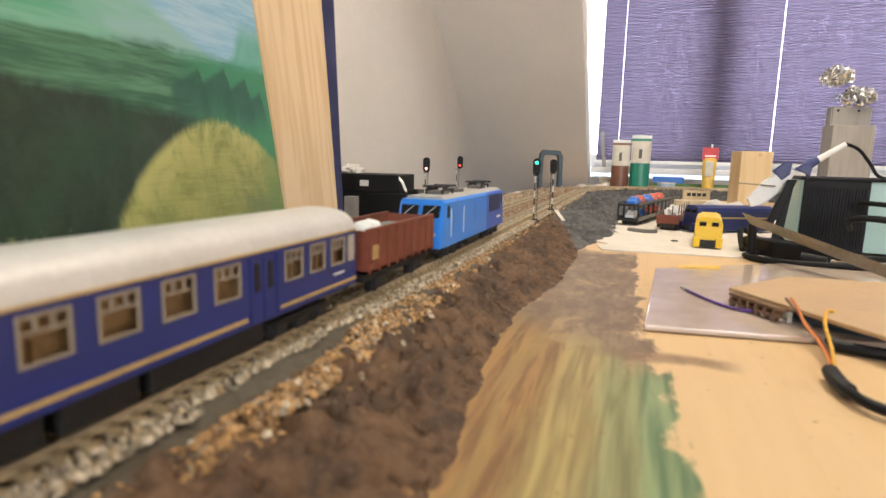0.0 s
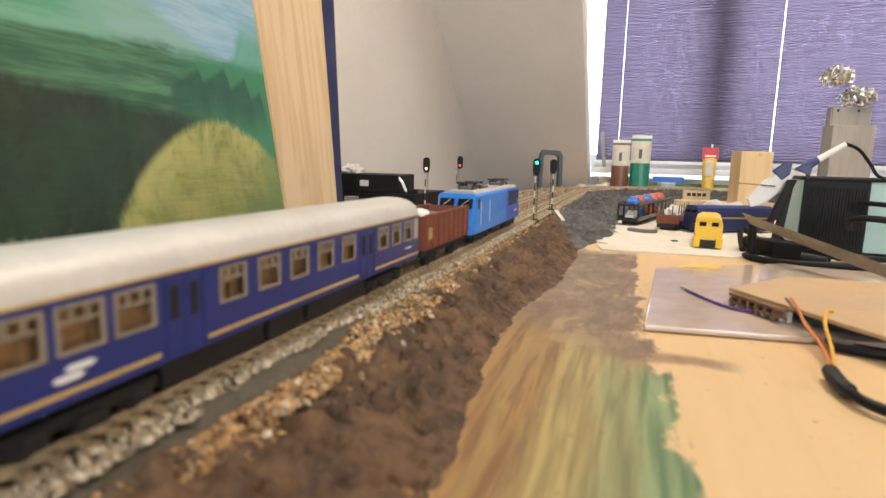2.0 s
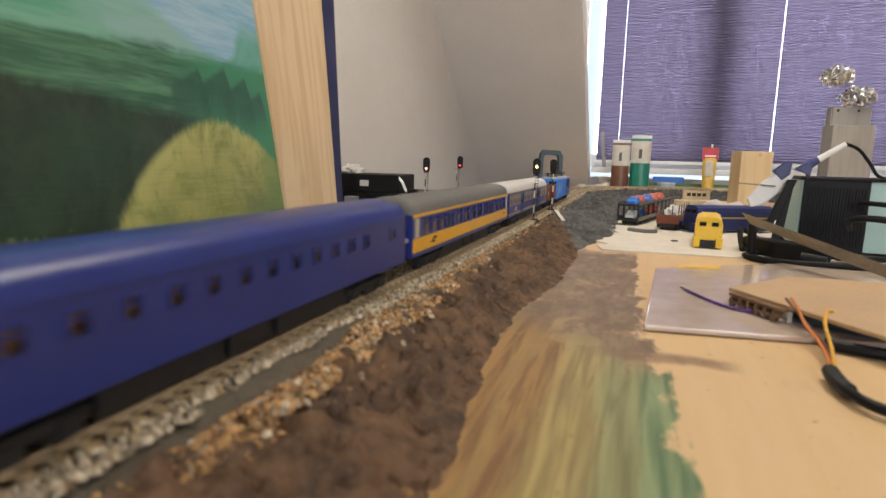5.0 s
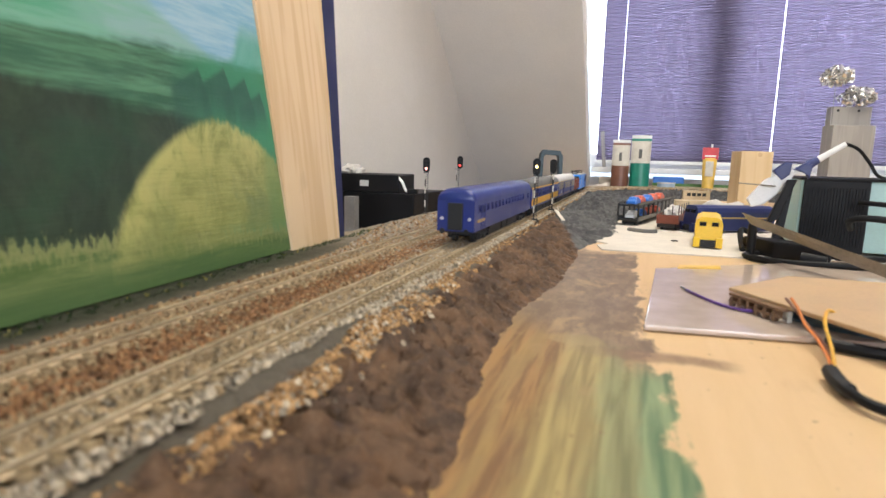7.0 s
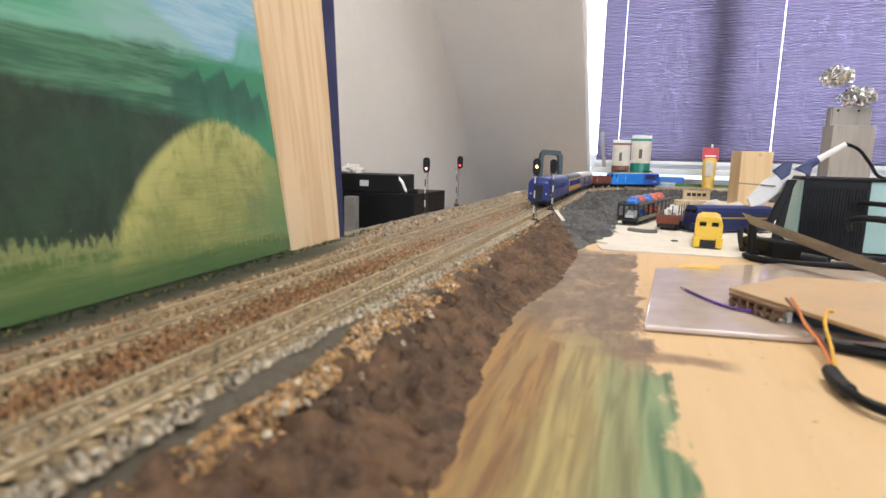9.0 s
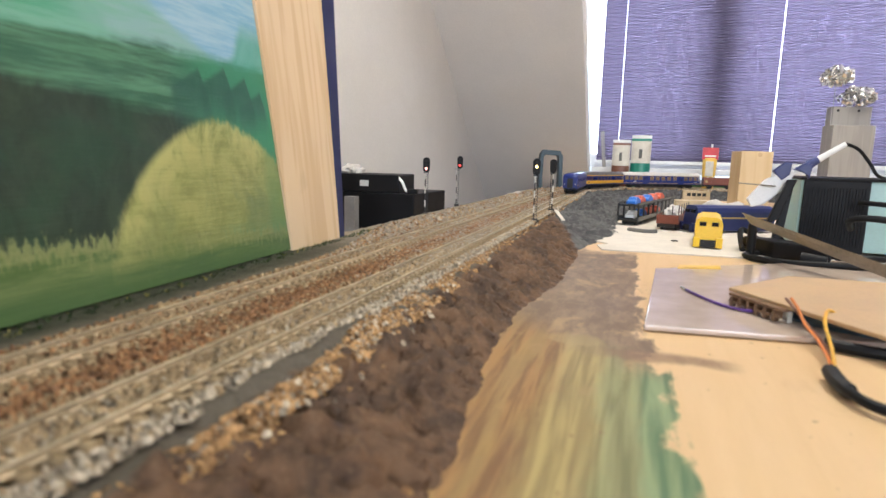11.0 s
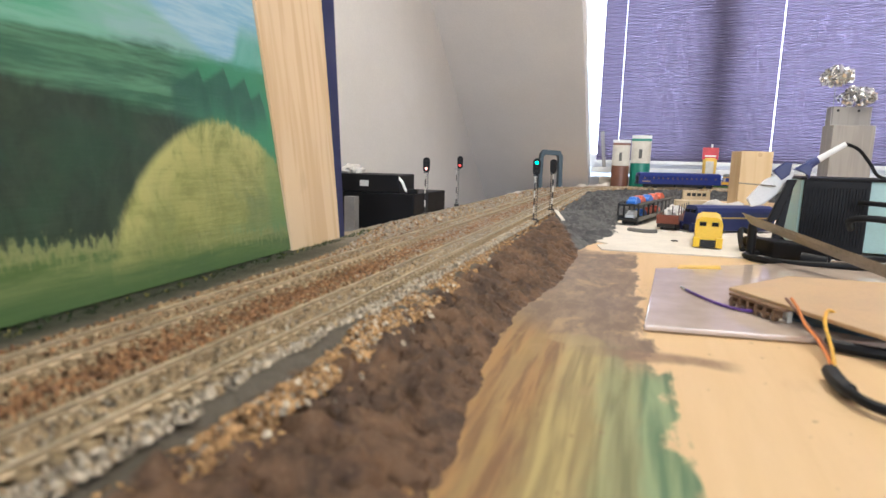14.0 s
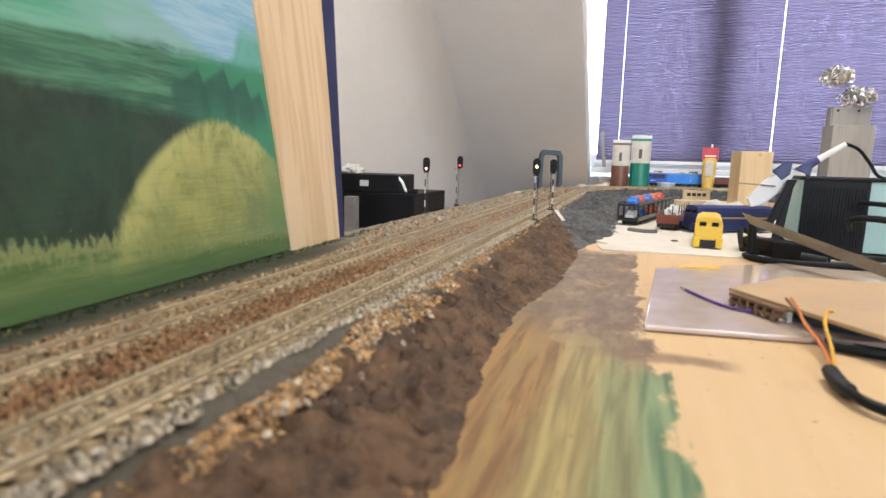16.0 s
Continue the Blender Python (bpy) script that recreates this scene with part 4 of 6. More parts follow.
    # end gangways, buffers, couplers
    for e in (-1, 1):
        bm = bmesh.new()
        box(bm, -0.0062, 0.0062, e * HALF_L, e * (HALF_L + 0.0022), z0 + 0.0012, z1 - 0.002)
        part("gangway", bm, M_SOOT, car, "black rubber gangway", bevel=0.0006)
        for sgn in (-1, 1):
            bm = bmesh.new()
            rod(bm, (sgn * 0.0100, e * HALF_L, 0.0118), (sgn * 0.0100, e * (HALF_L + 0.0032), 0.0118), 0.0010)
            rod(bm, (sgn * 0.0100, e * (HALF_L + 0.0032), 0.0118), (sgn * 0.0100, e * (HALF_L + 0.0040), 0.0118), 0.0022, seg=12)
            part("buffer", bm, M_SOOT, car)
            bm = bmesh.new()
            rod(bm, (sgn * 0.0115, e * HALF_L, 0.0215), (sgn * 0.0115, e * (HALF_L + 0.0006), 0.0215), 0.0015, seg=12)
            part("tail_lamp", bm, M_LAMPOFF, car, "small round lamp")
        part("coupler", block(-0.0016, 0.0016, e * (HALF_L - 0.004), e * (HALF_L + 0.0046), 0.0062, 0.0080), M_SOOT, car)
    # underframe boxes
    for y0, y1 in ((-0.063, -0.017), (-0.013, 0.009), (0.013, 0.063)):
        part("equipment_box", block(-0.0125, 0.0125, y0, y1, 0.0026, 0.0101), M_SOOT, car, bevel=0.0004)
    part("underframe", block(-0.0135, 0.0135, -HALF_L + 0.001, HALF_L - 0.001, 0.0100, 0.0130), M_SOOT, car, "black underframe")
    for y in (-0.086, 0.086):
        bogie(car, y)
    return car


COACH_FRONT = coach("dark blue passenger coach with white roof and cream stripes", M_WROOF, False, roof_fine="white rounded roof")
COACH_YELLOW = coach("dark blue passenger coach with broad yellow band and grey roof", M_GROOF, True, roof_fine="dark grey rounded roof")
SLEEPER_WINDOWS = [(0.05, 0.075)] + [(0.16 + 0.058 * i, 0.186 + 0.058 * i) for i in range(12)] + [(0.915, 0.945)]
COACH_REAR = coach("plain dark blue sleeping coach with blue roof and small windows", M_BLUE, False, SLEEPER_WINDOWS, [(0.085, 0.135)], False, "dark blue rounded roof", 0.0255, 0.0325, True)
for sgn in (-1, 1):
    part("lettering", block(sgn * 0.0153, sgn * 0.01585, -HALF_L + 0.010, -HALF_L + 0.034, 0.0180, 0.0205), M_CREAM, COACH_REAR, "yellow lettering as a plain bar")


def open_wagon():
    car = base("open_goods_wagon", "red-brown open goods wagon with white load", "goods wagon", pose(0, 0, 0))
    h, w = 0.046, 0.0155
    bm = bmesh.new()
    for sgn in (-1, 1):
        box(bm, sgn * (w - 0.001), sgn * w, -h, h, 0.0125, 0.0335)
        box(bm, -w + 0.001, w - 0.001, sgn * (h - 0.001), sgn * h, 0.0125, 0.0335)
    box(bm, -w, w, -h, h, 0.0125, 0.0140)
    part("body", bm, M_BROWN, car)
    for sgn in (-1, 1):
        for i in range(9):
            y = -h + 0.0012 + i * (2 * h - 0.0024) / 8
            part("stanchion", block(sgn * (w - 0.0002), sgn * (w + 0.0009), y - 0.0008, y + 0.0008, 0.0128, 0.0333), M_BROWN, car)
        part("top_rim", block(sgn * (w - 0.0013), sgn * (w + 0.0006), -h, h, 0.0333, 0.0345), M_BROWN, car)
        part("lettering", block(sgn * (w - 0.0002), sgn * (w + 0.0004), -h + 0.005, -h + 0.012, 0.019, 0.026), M_CREAM, car, "faded white markings as a bar")
    bm = bmesh.new()
    box(bm, -w + 0.0012, w - 0.0012, -h + 0.0012, h - 0.0012, 0.0142, 0.0285)
    part("lining", bm, M_LOAD, car, "grey-green floor of the load space")
    rng = random.Random(3)
    for i in range(3):
        bm = bmesh.new()
        bmesh.ops.create_icosphere(bm, subdivisions=2, radius=0.006)
        for v in bm.verts:
            v.co.z = v.co.z * 0.75 + noise.noise(v.co * 300 + Vector((i, 0, 0))) * 0.001
        part("load_lump", bm, M_WHITE, car, "white lump of load", smooth=True, m=pose(rng.uniform(-0.006, 0.002), -h + 0.016 + i * 0.013, 0.0305))
    bm = bmesh.new()
    box(bm, -0.0125, 0.0125, -h + 0.002, h - 0.002, 0.0080, 0.0126)
    for sgn in (-1, 1):
        for y in (-0.026, 0.026):
            box(bm, sgn * 0.0106, sgn * 0.0132, y - 0.006, y + 0.006, 0.0030, 0.0090)
    part("underframe", bm, M_SOOT, car)
    for y in (-0.026, 0.026):
        wheelset(car, y)
    for e in (-1, 1):
        for sgn in (-1, 1):
            bm = bmesh.new()
            rod(bm, (sgn * 0.0100, e * h, 0.0118), (sgn * 0.0100, e * (h + 0.0040), 0.0118), 0.0010)
            rod(bm, (sgn * 0.0100, e * (h + 0.0036), 0.0118), (sgn * 0.0100, e * (h + 0.0044), 0.0118), 0.0021, seg=12)
            part("buffer", bm, M_SOOT, car)
        part("coupler", block(-0.0016, 0.0016, e * (h - 0.004), e * (h + 0.0068), 0.0062, 0.0080), M_SOOT, car)
    return car


def locomotive():
    car = base("electric_locomotive", "light blue electric locomotive with grey roof and pantographs", "locomotive", pose(0, 0, 0))
    h, w = 0.0955, 0.0162
    # body: raked cab fronts
    def ring(y, z0, z1, ww):
        return [(-ww, y, z0), (ww, y, z0), (ww, y, z1 - 0.0020), (ww - 0.0016, y, z1), (-ww + 0.0016, y, z1), (-ww, y, z1 - 0.0020)]
    def shell(y0, y1, cap0, cap1):
        """Body length from y0 to y1; an end is cut with the cab's rake."""
        rings = []
        def at(y, rake):
            if not rake:
                return ring(y, 0.0098, 0.0415, w)
            e = 1 if y > 0 else -1
            r = ring(y, 0.0098, 0.0415, w * 0.95)
            return [(x, yy - e * (0.0 if z < 0.024 else (z - 0.024) * 0.45), z) for x, yy, z in r]
        bm = bmesh.new()
        if cap0:
            rings.append(at(y0, True)); rings.append(ring(y0 + 0.010, 0.0098, 0.0415, w))
        else:
            rings.append(at(y0, False))
        if cap1:
            rings.append(ring(y1 - 0.010, 0.0098, 0.0415, w)); rings.append(at(y1, True))
        else:
            rings.append(at(y1, False))
        loft(bm, rings)
        return bm
    part("rear_body", shell(-h, 0.026, True, False), M_LBLUE, car, "light blue body")
    part("front_body", shell(0.026, h, False, True), M_MBLUE, car, "darker blue front body")
    bm = bmesh.new()
    loft(bm, [[(-w + 0.002, y, 0.0412), (w - 0.002, y, 0.0412), (w - 0.0045, y, 0.0436), (-w + 0.0045, y, 0.0436)] for y in (-h + 0.012, h - 0.012)])
    roof = part("roof", bm, plain("loco_roof_grey", (0.42, 0.40, 0.37), 0.5), car, "pale grey roof", bevel=0.0005)
    for y in (-0.055, -0.018, 0.050):
        part("roof_box", block(-0.006, 0.006, y - 0.008, y + 0.008, 0.0432, 0.0458), M_GROOF, roof, bevel=0.0004)
    for y0 in (-0.052, 0.056):
        bm = bmesh.new()
        for sx in (-0.006, 0.006):
            rod(bm, (sx, y0 - 0.012, 0.0468), (sx, y0 + 0.012, 0.0468), 0.0007, seg=6)
            rod(bm, (sx, y0 - 0.012, 0.0434), (sx, y0 - 0.012, 0.0471), 0.0008, seg=6)
            rod(bm, (sx, y0 + 0.012, 0.0434), (sx, y0 + 0.012, 0.0471), 0.0008, seg=6)
            rod(bm, (sx, y0 - 0.010, 0.0475), (sx * 0.8, y0 + 0.012, 0.0490), 0.0006, seg=6)
        for dy in (-0.012, -0.008, 0.012):
            rod(bm, (-0.0085, y0 + dy, 0.0492), (0.0085, y0 + dy, 0.0492), 0.0008, seg=6)
            rod(bm, (0.0, y0 + dy, 0.0468), (0.0, y0 + dy, 0.0492), 0.0006, seg=6)
        part("pantograph", bm, M_SOOT, roof, "folded black pantograph")
    for e in (-1, 1):
        for sgn in (-1, 1):
            m = Matrix.Translation((sgn * 0.0076, e * (h - 0.0044), 0.0338)) @ Matrix.Rotation(e * math.atan(0.45), 4, "X")
            win = part("windscreen", block(-0.0060, 0.0060, -0.0008, 0.0008, -0.0040, 0.0042), M_BLACK, car, "dark cab windscreen", bevel=0.0005, m=m)
            bm = bmesh.new()
            rod(bm, (0.003, e * 0.0011, 0.0035), (-0.003, e * 0.0011, -0.0025), 0.0002, seg=5)
            part("wiper", bm, M_WHITE, win)
            part("side_window", block(sgn * (w - 0.0002), sgn * (w + 0.00025), e * (h - 0.0175), e * (h - 0.0125), 0.0295, 0.0375), M_BLACK, car, "dark cab side window")
            bm = bmesh.new()
            rod(bm, (sgn * 0.0112, e * (h - 0.0008), 0.0190), (sgn * 0.0112, e * (h + 0.0006), 0.0190), 0.0013, seg=12)
            part("headlight", bm, M_LAMPOFF, car)
            bm = bmesh.new()
            rod(bm, (sgn * 0.0100, e * h, 0.0118), (sgn * 0.0100, e * (h + 0.0040), 0.0118), 0.0011)
            rod(bm, (sgn * 0.0100, e * (h + 0.0034), 0.0118), (sgn * 0.0100, e * (h + 0.0042), 0.0118), 0.0023, seg=12)
            part("buffer", bm, M_SOOT, car)
        part("coupler", block(-0.0016, 0.0016, e * (h - 0.004), e * (h + 0.0050), 0.0062, 0.0080), M_SOOT, car)
    for sgn in (-1, 1):
        bm = bmesh.new()
        for i in range(9):
            box(bm, sgn * (w - 0.0002), sgn * (w + 0.0004), -0.012 - 0.001, 0.022, 0.0220 + i * 0.0017, 0.0230 + i * 0.0017)
        part("vent_grille", bm, M_LBLUE, car)
        part("side_panel", block(sgn * (w - 0.0002), sgn * (w + 0.0003), 0.034, 0.074, 0.0245, 0.0385), M_NAVY, car, "dark blue side grille")
        part("lettering", block(sgn * (w - 0.0002), sgn * (w + 0.0004), 0.064, 0.078, 0.0170, 0.0188), M_WHITE, car, "small white lettering bar")
        for y in (-0.075, -0.045):
            part("handrail", block(sgn * (w + 0.0003), sgn * (w + 0.0007), y, y + 0.0005, 0.0160, 0.0350), M_WHITE, car)
    bm = bmesh.new()
    box(bm, -0.0120, 0.0120, -h + 0.003, h - 0.003, 0.0070, 0.0100)
    box(bm, -0.0125, 0.0125, -0.018, 0.018, 0.0030, 0.0090)
    part("underframe", bm, M_SOOT, car)
    for y in (-0.058, 0.058):
        bogie(car, y, 0.016)
    return car


WAGON = open_wagon()
LOCO = locomotive()

# where each vehicle's rear end lies, from the train's tail, and its length
TRAIN = [(COACH_REAR, -0.0016, 0.2558), (COACH_YELLOW, 0.2658, 0.2558), (COACH_FRONT, 0.5316, 0.2558), (WAGON, 0.8000, 0.092), (LOCO, 0.9070, 0.191)]
# the tail's place along the track by time
TAIL = [(0.0, -0.5565), (0.5, -0.5551), (1.0, -0.5433), (1.5, -0.5165), (2.0, -0.4764), (2.5, -0.4239), (3.0, -0.3555), (3.5, -0.258), (4.0, -0.1587), (4.2, -0.1176),
        (5.25, 0.084), (6.3, 0.284), (7.0, 0.437), (7.5, 0.540), (8.0, 0.642), (8.5, 0.747), (9.0, 0.854), (10.2, 1.115), (11.5, 1.405), (12.0, 1.515), (12.5, 1.612), (13.0, 1.710),
        (13.5, 1.790), (14.0, 1.888), (14.5, 2.004), (15.0, 2.095), (15.5, 2.180), (16.0, 2.218)]


def tail(t):
    """Monotone smooth reading of TAIL."""
    n = len(TAIL)
    i = 0
    while i < n - 2 and t > TAIL[i + 1][0]:
        i += 1
    def slope(k):
        a, b = TAIL[max(k - 1, 0)], TAIL[min(k + 1, n - 1)]
        return (b[1] - a[1]) / (b[0] - a[0])
    (t0, s0), (t1, s1) = TAIL[i], TAIL[i + 1]
    d = t1 - t0
    u = (t - t0) / d
    return (2 * u ** 3 - 3 * u * u + 1) * s0 + (u ** 3 - 2 * u * u + u) * d * slope(i) + (3 * u * u - 2 * u ** 3) * s1 + (u ** 3 - u * u) * d * slope(i + 1)


def vehicle_pose(s0, length):
    a, b = line(s0 + 0.16 * length), line(s0 + 0.84 * length)
    head = math.atan2(-(b[0] - a[0]), b[1] - a[1])
    return pose((a[0] + b[0]) / 2, (a[1] + b[1]) / 2, ZR, 0, 0, math.degrees(head))


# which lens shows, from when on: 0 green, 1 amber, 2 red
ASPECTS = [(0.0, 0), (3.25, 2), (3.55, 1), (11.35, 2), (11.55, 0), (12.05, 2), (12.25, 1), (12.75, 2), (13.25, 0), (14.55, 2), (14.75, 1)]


def motions():
    steps = [0.25 * i for i in range(65)]
    for car, off, length in TRAIN:
        walk(car, [(t, vehicle_pose(tail(t) + off, length)) for t in steps])
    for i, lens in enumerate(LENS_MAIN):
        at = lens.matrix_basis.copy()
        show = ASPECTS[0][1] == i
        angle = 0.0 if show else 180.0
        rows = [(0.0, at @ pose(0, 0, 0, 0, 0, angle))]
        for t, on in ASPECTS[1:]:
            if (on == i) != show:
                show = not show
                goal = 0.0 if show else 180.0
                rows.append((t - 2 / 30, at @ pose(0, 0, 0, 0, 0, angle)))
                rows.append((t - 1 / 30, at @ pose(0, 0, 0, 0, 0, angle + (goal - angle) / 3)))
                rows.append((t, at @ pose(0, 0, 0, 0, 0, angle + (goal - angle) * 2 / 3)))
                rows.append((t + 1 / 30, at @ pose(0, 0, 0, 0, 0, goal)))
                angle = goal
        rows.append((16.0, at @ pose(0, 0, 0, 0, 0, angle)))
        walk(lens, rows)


# ======== things on and behind the board ========
M_ACRYL = plain("milky_plastic_sheet", (0.54, 0.43, 0.35), 0.07, vary=0.10, grain=60, relief=0.0, blotch=12, spec=0.7)
M_MDF = plain("brown_hardboard", (0.52, 0.35, 0.19), 0.5, vary=0.06)
M_PAPER = plain("white_paint_sheet", (0.68, 0.62, 0.54), 0.7, vary=0.06, grain=300, relief=0.2)
M_TOYYEL = plain("toy_yellow", (0.86, 0.55, 0.03), 0.35, vary=0.05, relief=0.02)
M_TEAL = plain("pale_teal_case", (0.42, 0.62, 0.60), 0.35, vary=0.04, relief=0.02)
M_STEEL = plain("dull_steel", (0.24, 0.21, 0.17), 0.42, metal=0.6, vary=0.2)
M_TERM = plain("terminal_brown", (0.17, 0.095, 0.05), 0.5)
M_SHINY = plain("silver_foil", (0.75, 0.73, 0.70), 0.25, metal=0.9, vary=0.25, grain=200, relief=0.4)
M_PURPLE = plain("purple_wire", (0.10, 0.04, 0.22), 0.4)
M_ORANGE = plain("orange_wire", (0.70, 0.22, 0.05), 0.4)
M_YWIRE = plain("yellow_wire", (0.80, 0.45, 0.05), 0.4)
M_BWIRE = plain("brown_wire", (0.16, 0.06, 0.03), 0.4)
M_NAVYP = plain("navy_plastic", (0.02, 0.03, 0.13), 0.4, vary=0.08)
M_CARBLUE = plain("toy_car_blue", (0.04, 0.16, 0.55), 0.3)
M_CARRED = plain("toy_car_orange", (0.65, 0.12, 0.06), 0.3)
M_GREENP = plain("green_tube_paint", (0.02, 0.22, 0.15), 0.35)
M_BROWNP = plain("brown_tube_paint", (0.18, 0.075, 0.045), 0.4)
M_CLEARP = plain("pale_tube_label", (0.62, 0.58, 0.50), 0.4)
M_REDP = plain("red_label", (0.60, 0.04, 0.05), 0.4)
M_YTUBE = plain("yellow_tube", (0.80, 0.52, 0.10), 0.35)
M_SLATE = plain("blue_grey_frame", (0.055, 0.085, 0.11), 0.45)
M_CARD = plain("cream_card", (0.54, 0.43, 0.28), 0.6)
M_CLOTH = plain("grey_white_film", (0.62, 0.60, 0.57), 0.35, vary=0.1)


def slab(name, label, category, corners, z0, z1, material, bevel=0.0008, **kw):
    """A sheet with any outline, counter-clockwise corners."""
    bm = bmesh.new()
    loft(bm, [[(x, y, z0) for x, y in corners], [(x, y, z1) for x, y in corners]])
    return thing(name, bm, material, label, category, bevel=bevel, **kw)


def white_sheet():
    rng = random.Random(8)
    pts = [(0.36, 0.667), (0.55, 0.75), (0.60, 1.35), (0.16, 1.40)]
    n = 40
    for i in range(n):
        k = i / (n - 1)
        y = 1.30 - (1.30 - 0.636) * k
        x = 0.10 - 0.118 * ease(k, 0, 0.55) - 0.014 * k + (rng.uniform(-0.012, 0.006) if i % 2 else rng.uniform(-0.002, 0.010))
        pts.append((x, y))
    bm = bmesh.new()
    loft(bm, [[(x, y, 0.0003) for x, y in pts], [(x, y, 0.0016) for x, y in pts]])
    thing("white_sheet", bm, M_PAPER, "ragged white painted sheet lying on the plywood board", "sheet")


def toy_loco(label, m, paint, length, nose=None):
    """A parked model diesel: sloped cab front, windows, skirt."""
    car = base("toy_locomotive", label, "toy locomotive", m, "parked model trains")
    w, h = 0.0155, 0.0375
    bm = bmesh.new()
    prof = [(-w, 0.003), (w, 0.003), (w, 0.029), (w * 0.88, 0.0345), (w * 0.55, h), (-w * 0.55, h), (-w * 0.88, 0.0345), (-w, 0.029)]
    rings = []
    for y, k, dz in ((0.0, 0.93, -0.0022), (0.004, 1.0, 0.0), (length - 0.004, 1.0, 0.0), (length, 0.93, -0.0022)):
        rings.append([(x * k, y + (0.004 if z > 0.022 and y == 0.0 else 0), z + (dz if z > 0.01 else 0)) for x, z in prof])
    loft(bm, rings)
    part("body", bm, paint, car, bevel=0.0006)
    for sgn in (-1, 1):
        part("cab_window", block(sgn * 0.0068 - 0.0037, sgn * 0.0068 + 0.0037, 0.0012, 0.007, 0.0272, 0.0318), M_BLACK, car, "dark cab window", bevel=0.0004)
        part("skirt", block(sgn * 0.0125 - 0.0038, sgn * 0.0125 + 0.0038, -0.003, 0.004, 0.0015, 0.0135), paint, car, bevel=0.0008)
        part("side_stripe", block(sgn * (w - 0.0003), sgn * (w + 0.0004), 0.02, length - 0.004, 0.020, 0.022), M_CREAM, car)
    bm = bmesh.new()
    box(bm, -0.0088, 0.0088, -0.0012, 0.010, 0.0022, 0.0105)
    rod(bm, (-0.006, -0.003, 0.006), (-0.006, 0.0, 0.006), 0.002)
    rod(bm, (0.006, -0.003, 0.006), (0.006, 0.0, 0.006), 0.002)
    part("coupler_gear", bm, M_SOOT, car, "black couplings and bogie")
    bm = bmesh.new()
    for y in (0.025, 0.045, length - 0.045, length - 0.025):
        for sgn in (-1, 1):
            rod(bm, (sgn * 0.007, y, 0.0055), (sgn * 0.0115, y, 0.0055), 0.0055, seg=14)
    part("wheels", bm, M_SOOT, car)
    return car


def toy_car(parent, x, y, z, paint):
    bm = bmesh.new()
    rings = [[(-0.007, dy, 0.001), (0.007, dy, 0.001), (0.007 * k, dy, hh), (-0.007 * k, dy, hh)] for dy, hh, k in
             ((-0.018, 0.0045, 0.9), (-0.015, 0.0062, 0.9), (-0.009, 0.0066, 0.9), (-0.005, 0.0108, 0.75), (0.007, 0.0110, 0.75), (0.012, 0.0070, 0.9), (0.018, 0.0060, 0.9))]
    loft(bm, rings)
    for sgn in (-1, 1):
        for dy in (-0.011, 0.011):
            rod(bm, (sgn * 0.0055, dy, 0.0022), (sgn * 0.0074, dy, 0.0022), 0.0024, seg=10)
    tagged(new("toy_car", mesh_of("toy_car", bm, paint, 0.0004)), "tiny toy car riding on the transporter wagon", "toy car", "toy cars").matrix_basis = parent @ pose(x, y, z)


def car_transporter():
    m = pose(-0.005, 0.905, 0.0, 0, 0, -14)
    w = base("car_transporter_wagon", "black double-deck car transporter wagon loaded with toy cars", "goods wagon", m, "parked model trains")
    part("lower_deck", block(-0.015, 0.015, 0, 0.23, 0.009, 0.0115), M_SOOT, w)
    part("upper_deck", block(-0.015, 0.015, 0, 0.23, 0.031, 0.0330), M_SOOT, w)
    for sgn in (-1, 1):
        for i in range(8):
            y = 0.002 + i * 0.0323
            part("post", block(sgn * 0.015 - 0.0012, sgn * 0.015 + 0.0012, y - 0.0012, y + 0.0012, 0.0095, 0.0345), M_SOOT, w)
        part("side_rail", block(sgn * 0.0152, sgn * 0.0162, 0, 0.23, 0.0330, 0.0362), M_GROOF, w)
        part("side_sill", block(sgn * 0.0152, sgn * 0.0164, 0, 0.23, 0.0085, 0.0150), M_GROOF, w)
    for y in (0.03, 0.20):
        bm = bmesh.new()
        box(bm, -0.010, 0.010, y - 0.018, y + 0.018, 0.0035, 0.0092)
        for dy in (-0.011, 0.011):
            for sgn in (-1, 1):
                rod(bm, (sgn * 0.007, y + dy, 0.0055), (sgn * 0.011, y + dy, 0.0055), 0.0055, seg=14)
        part("bogie", bm, M_SOOT, w)
    for i, c in enumerate((M_CARBLUE, M_CARRED, M_CARBLUE, M_CARRED, M_CARRED)):
        toy_car(m, (0.002, -0.001, 0.001, 0.0, 0.001)[i], 0.022 + i * 0.044, 0.0332, c)
    for i, c in enumerate((M_WHITE, M_CARBLUE, M_CARRED, M_CARRED)):
        toy_car(m, 0.0, 0.026 + i * 0.050, 0.0117, c)


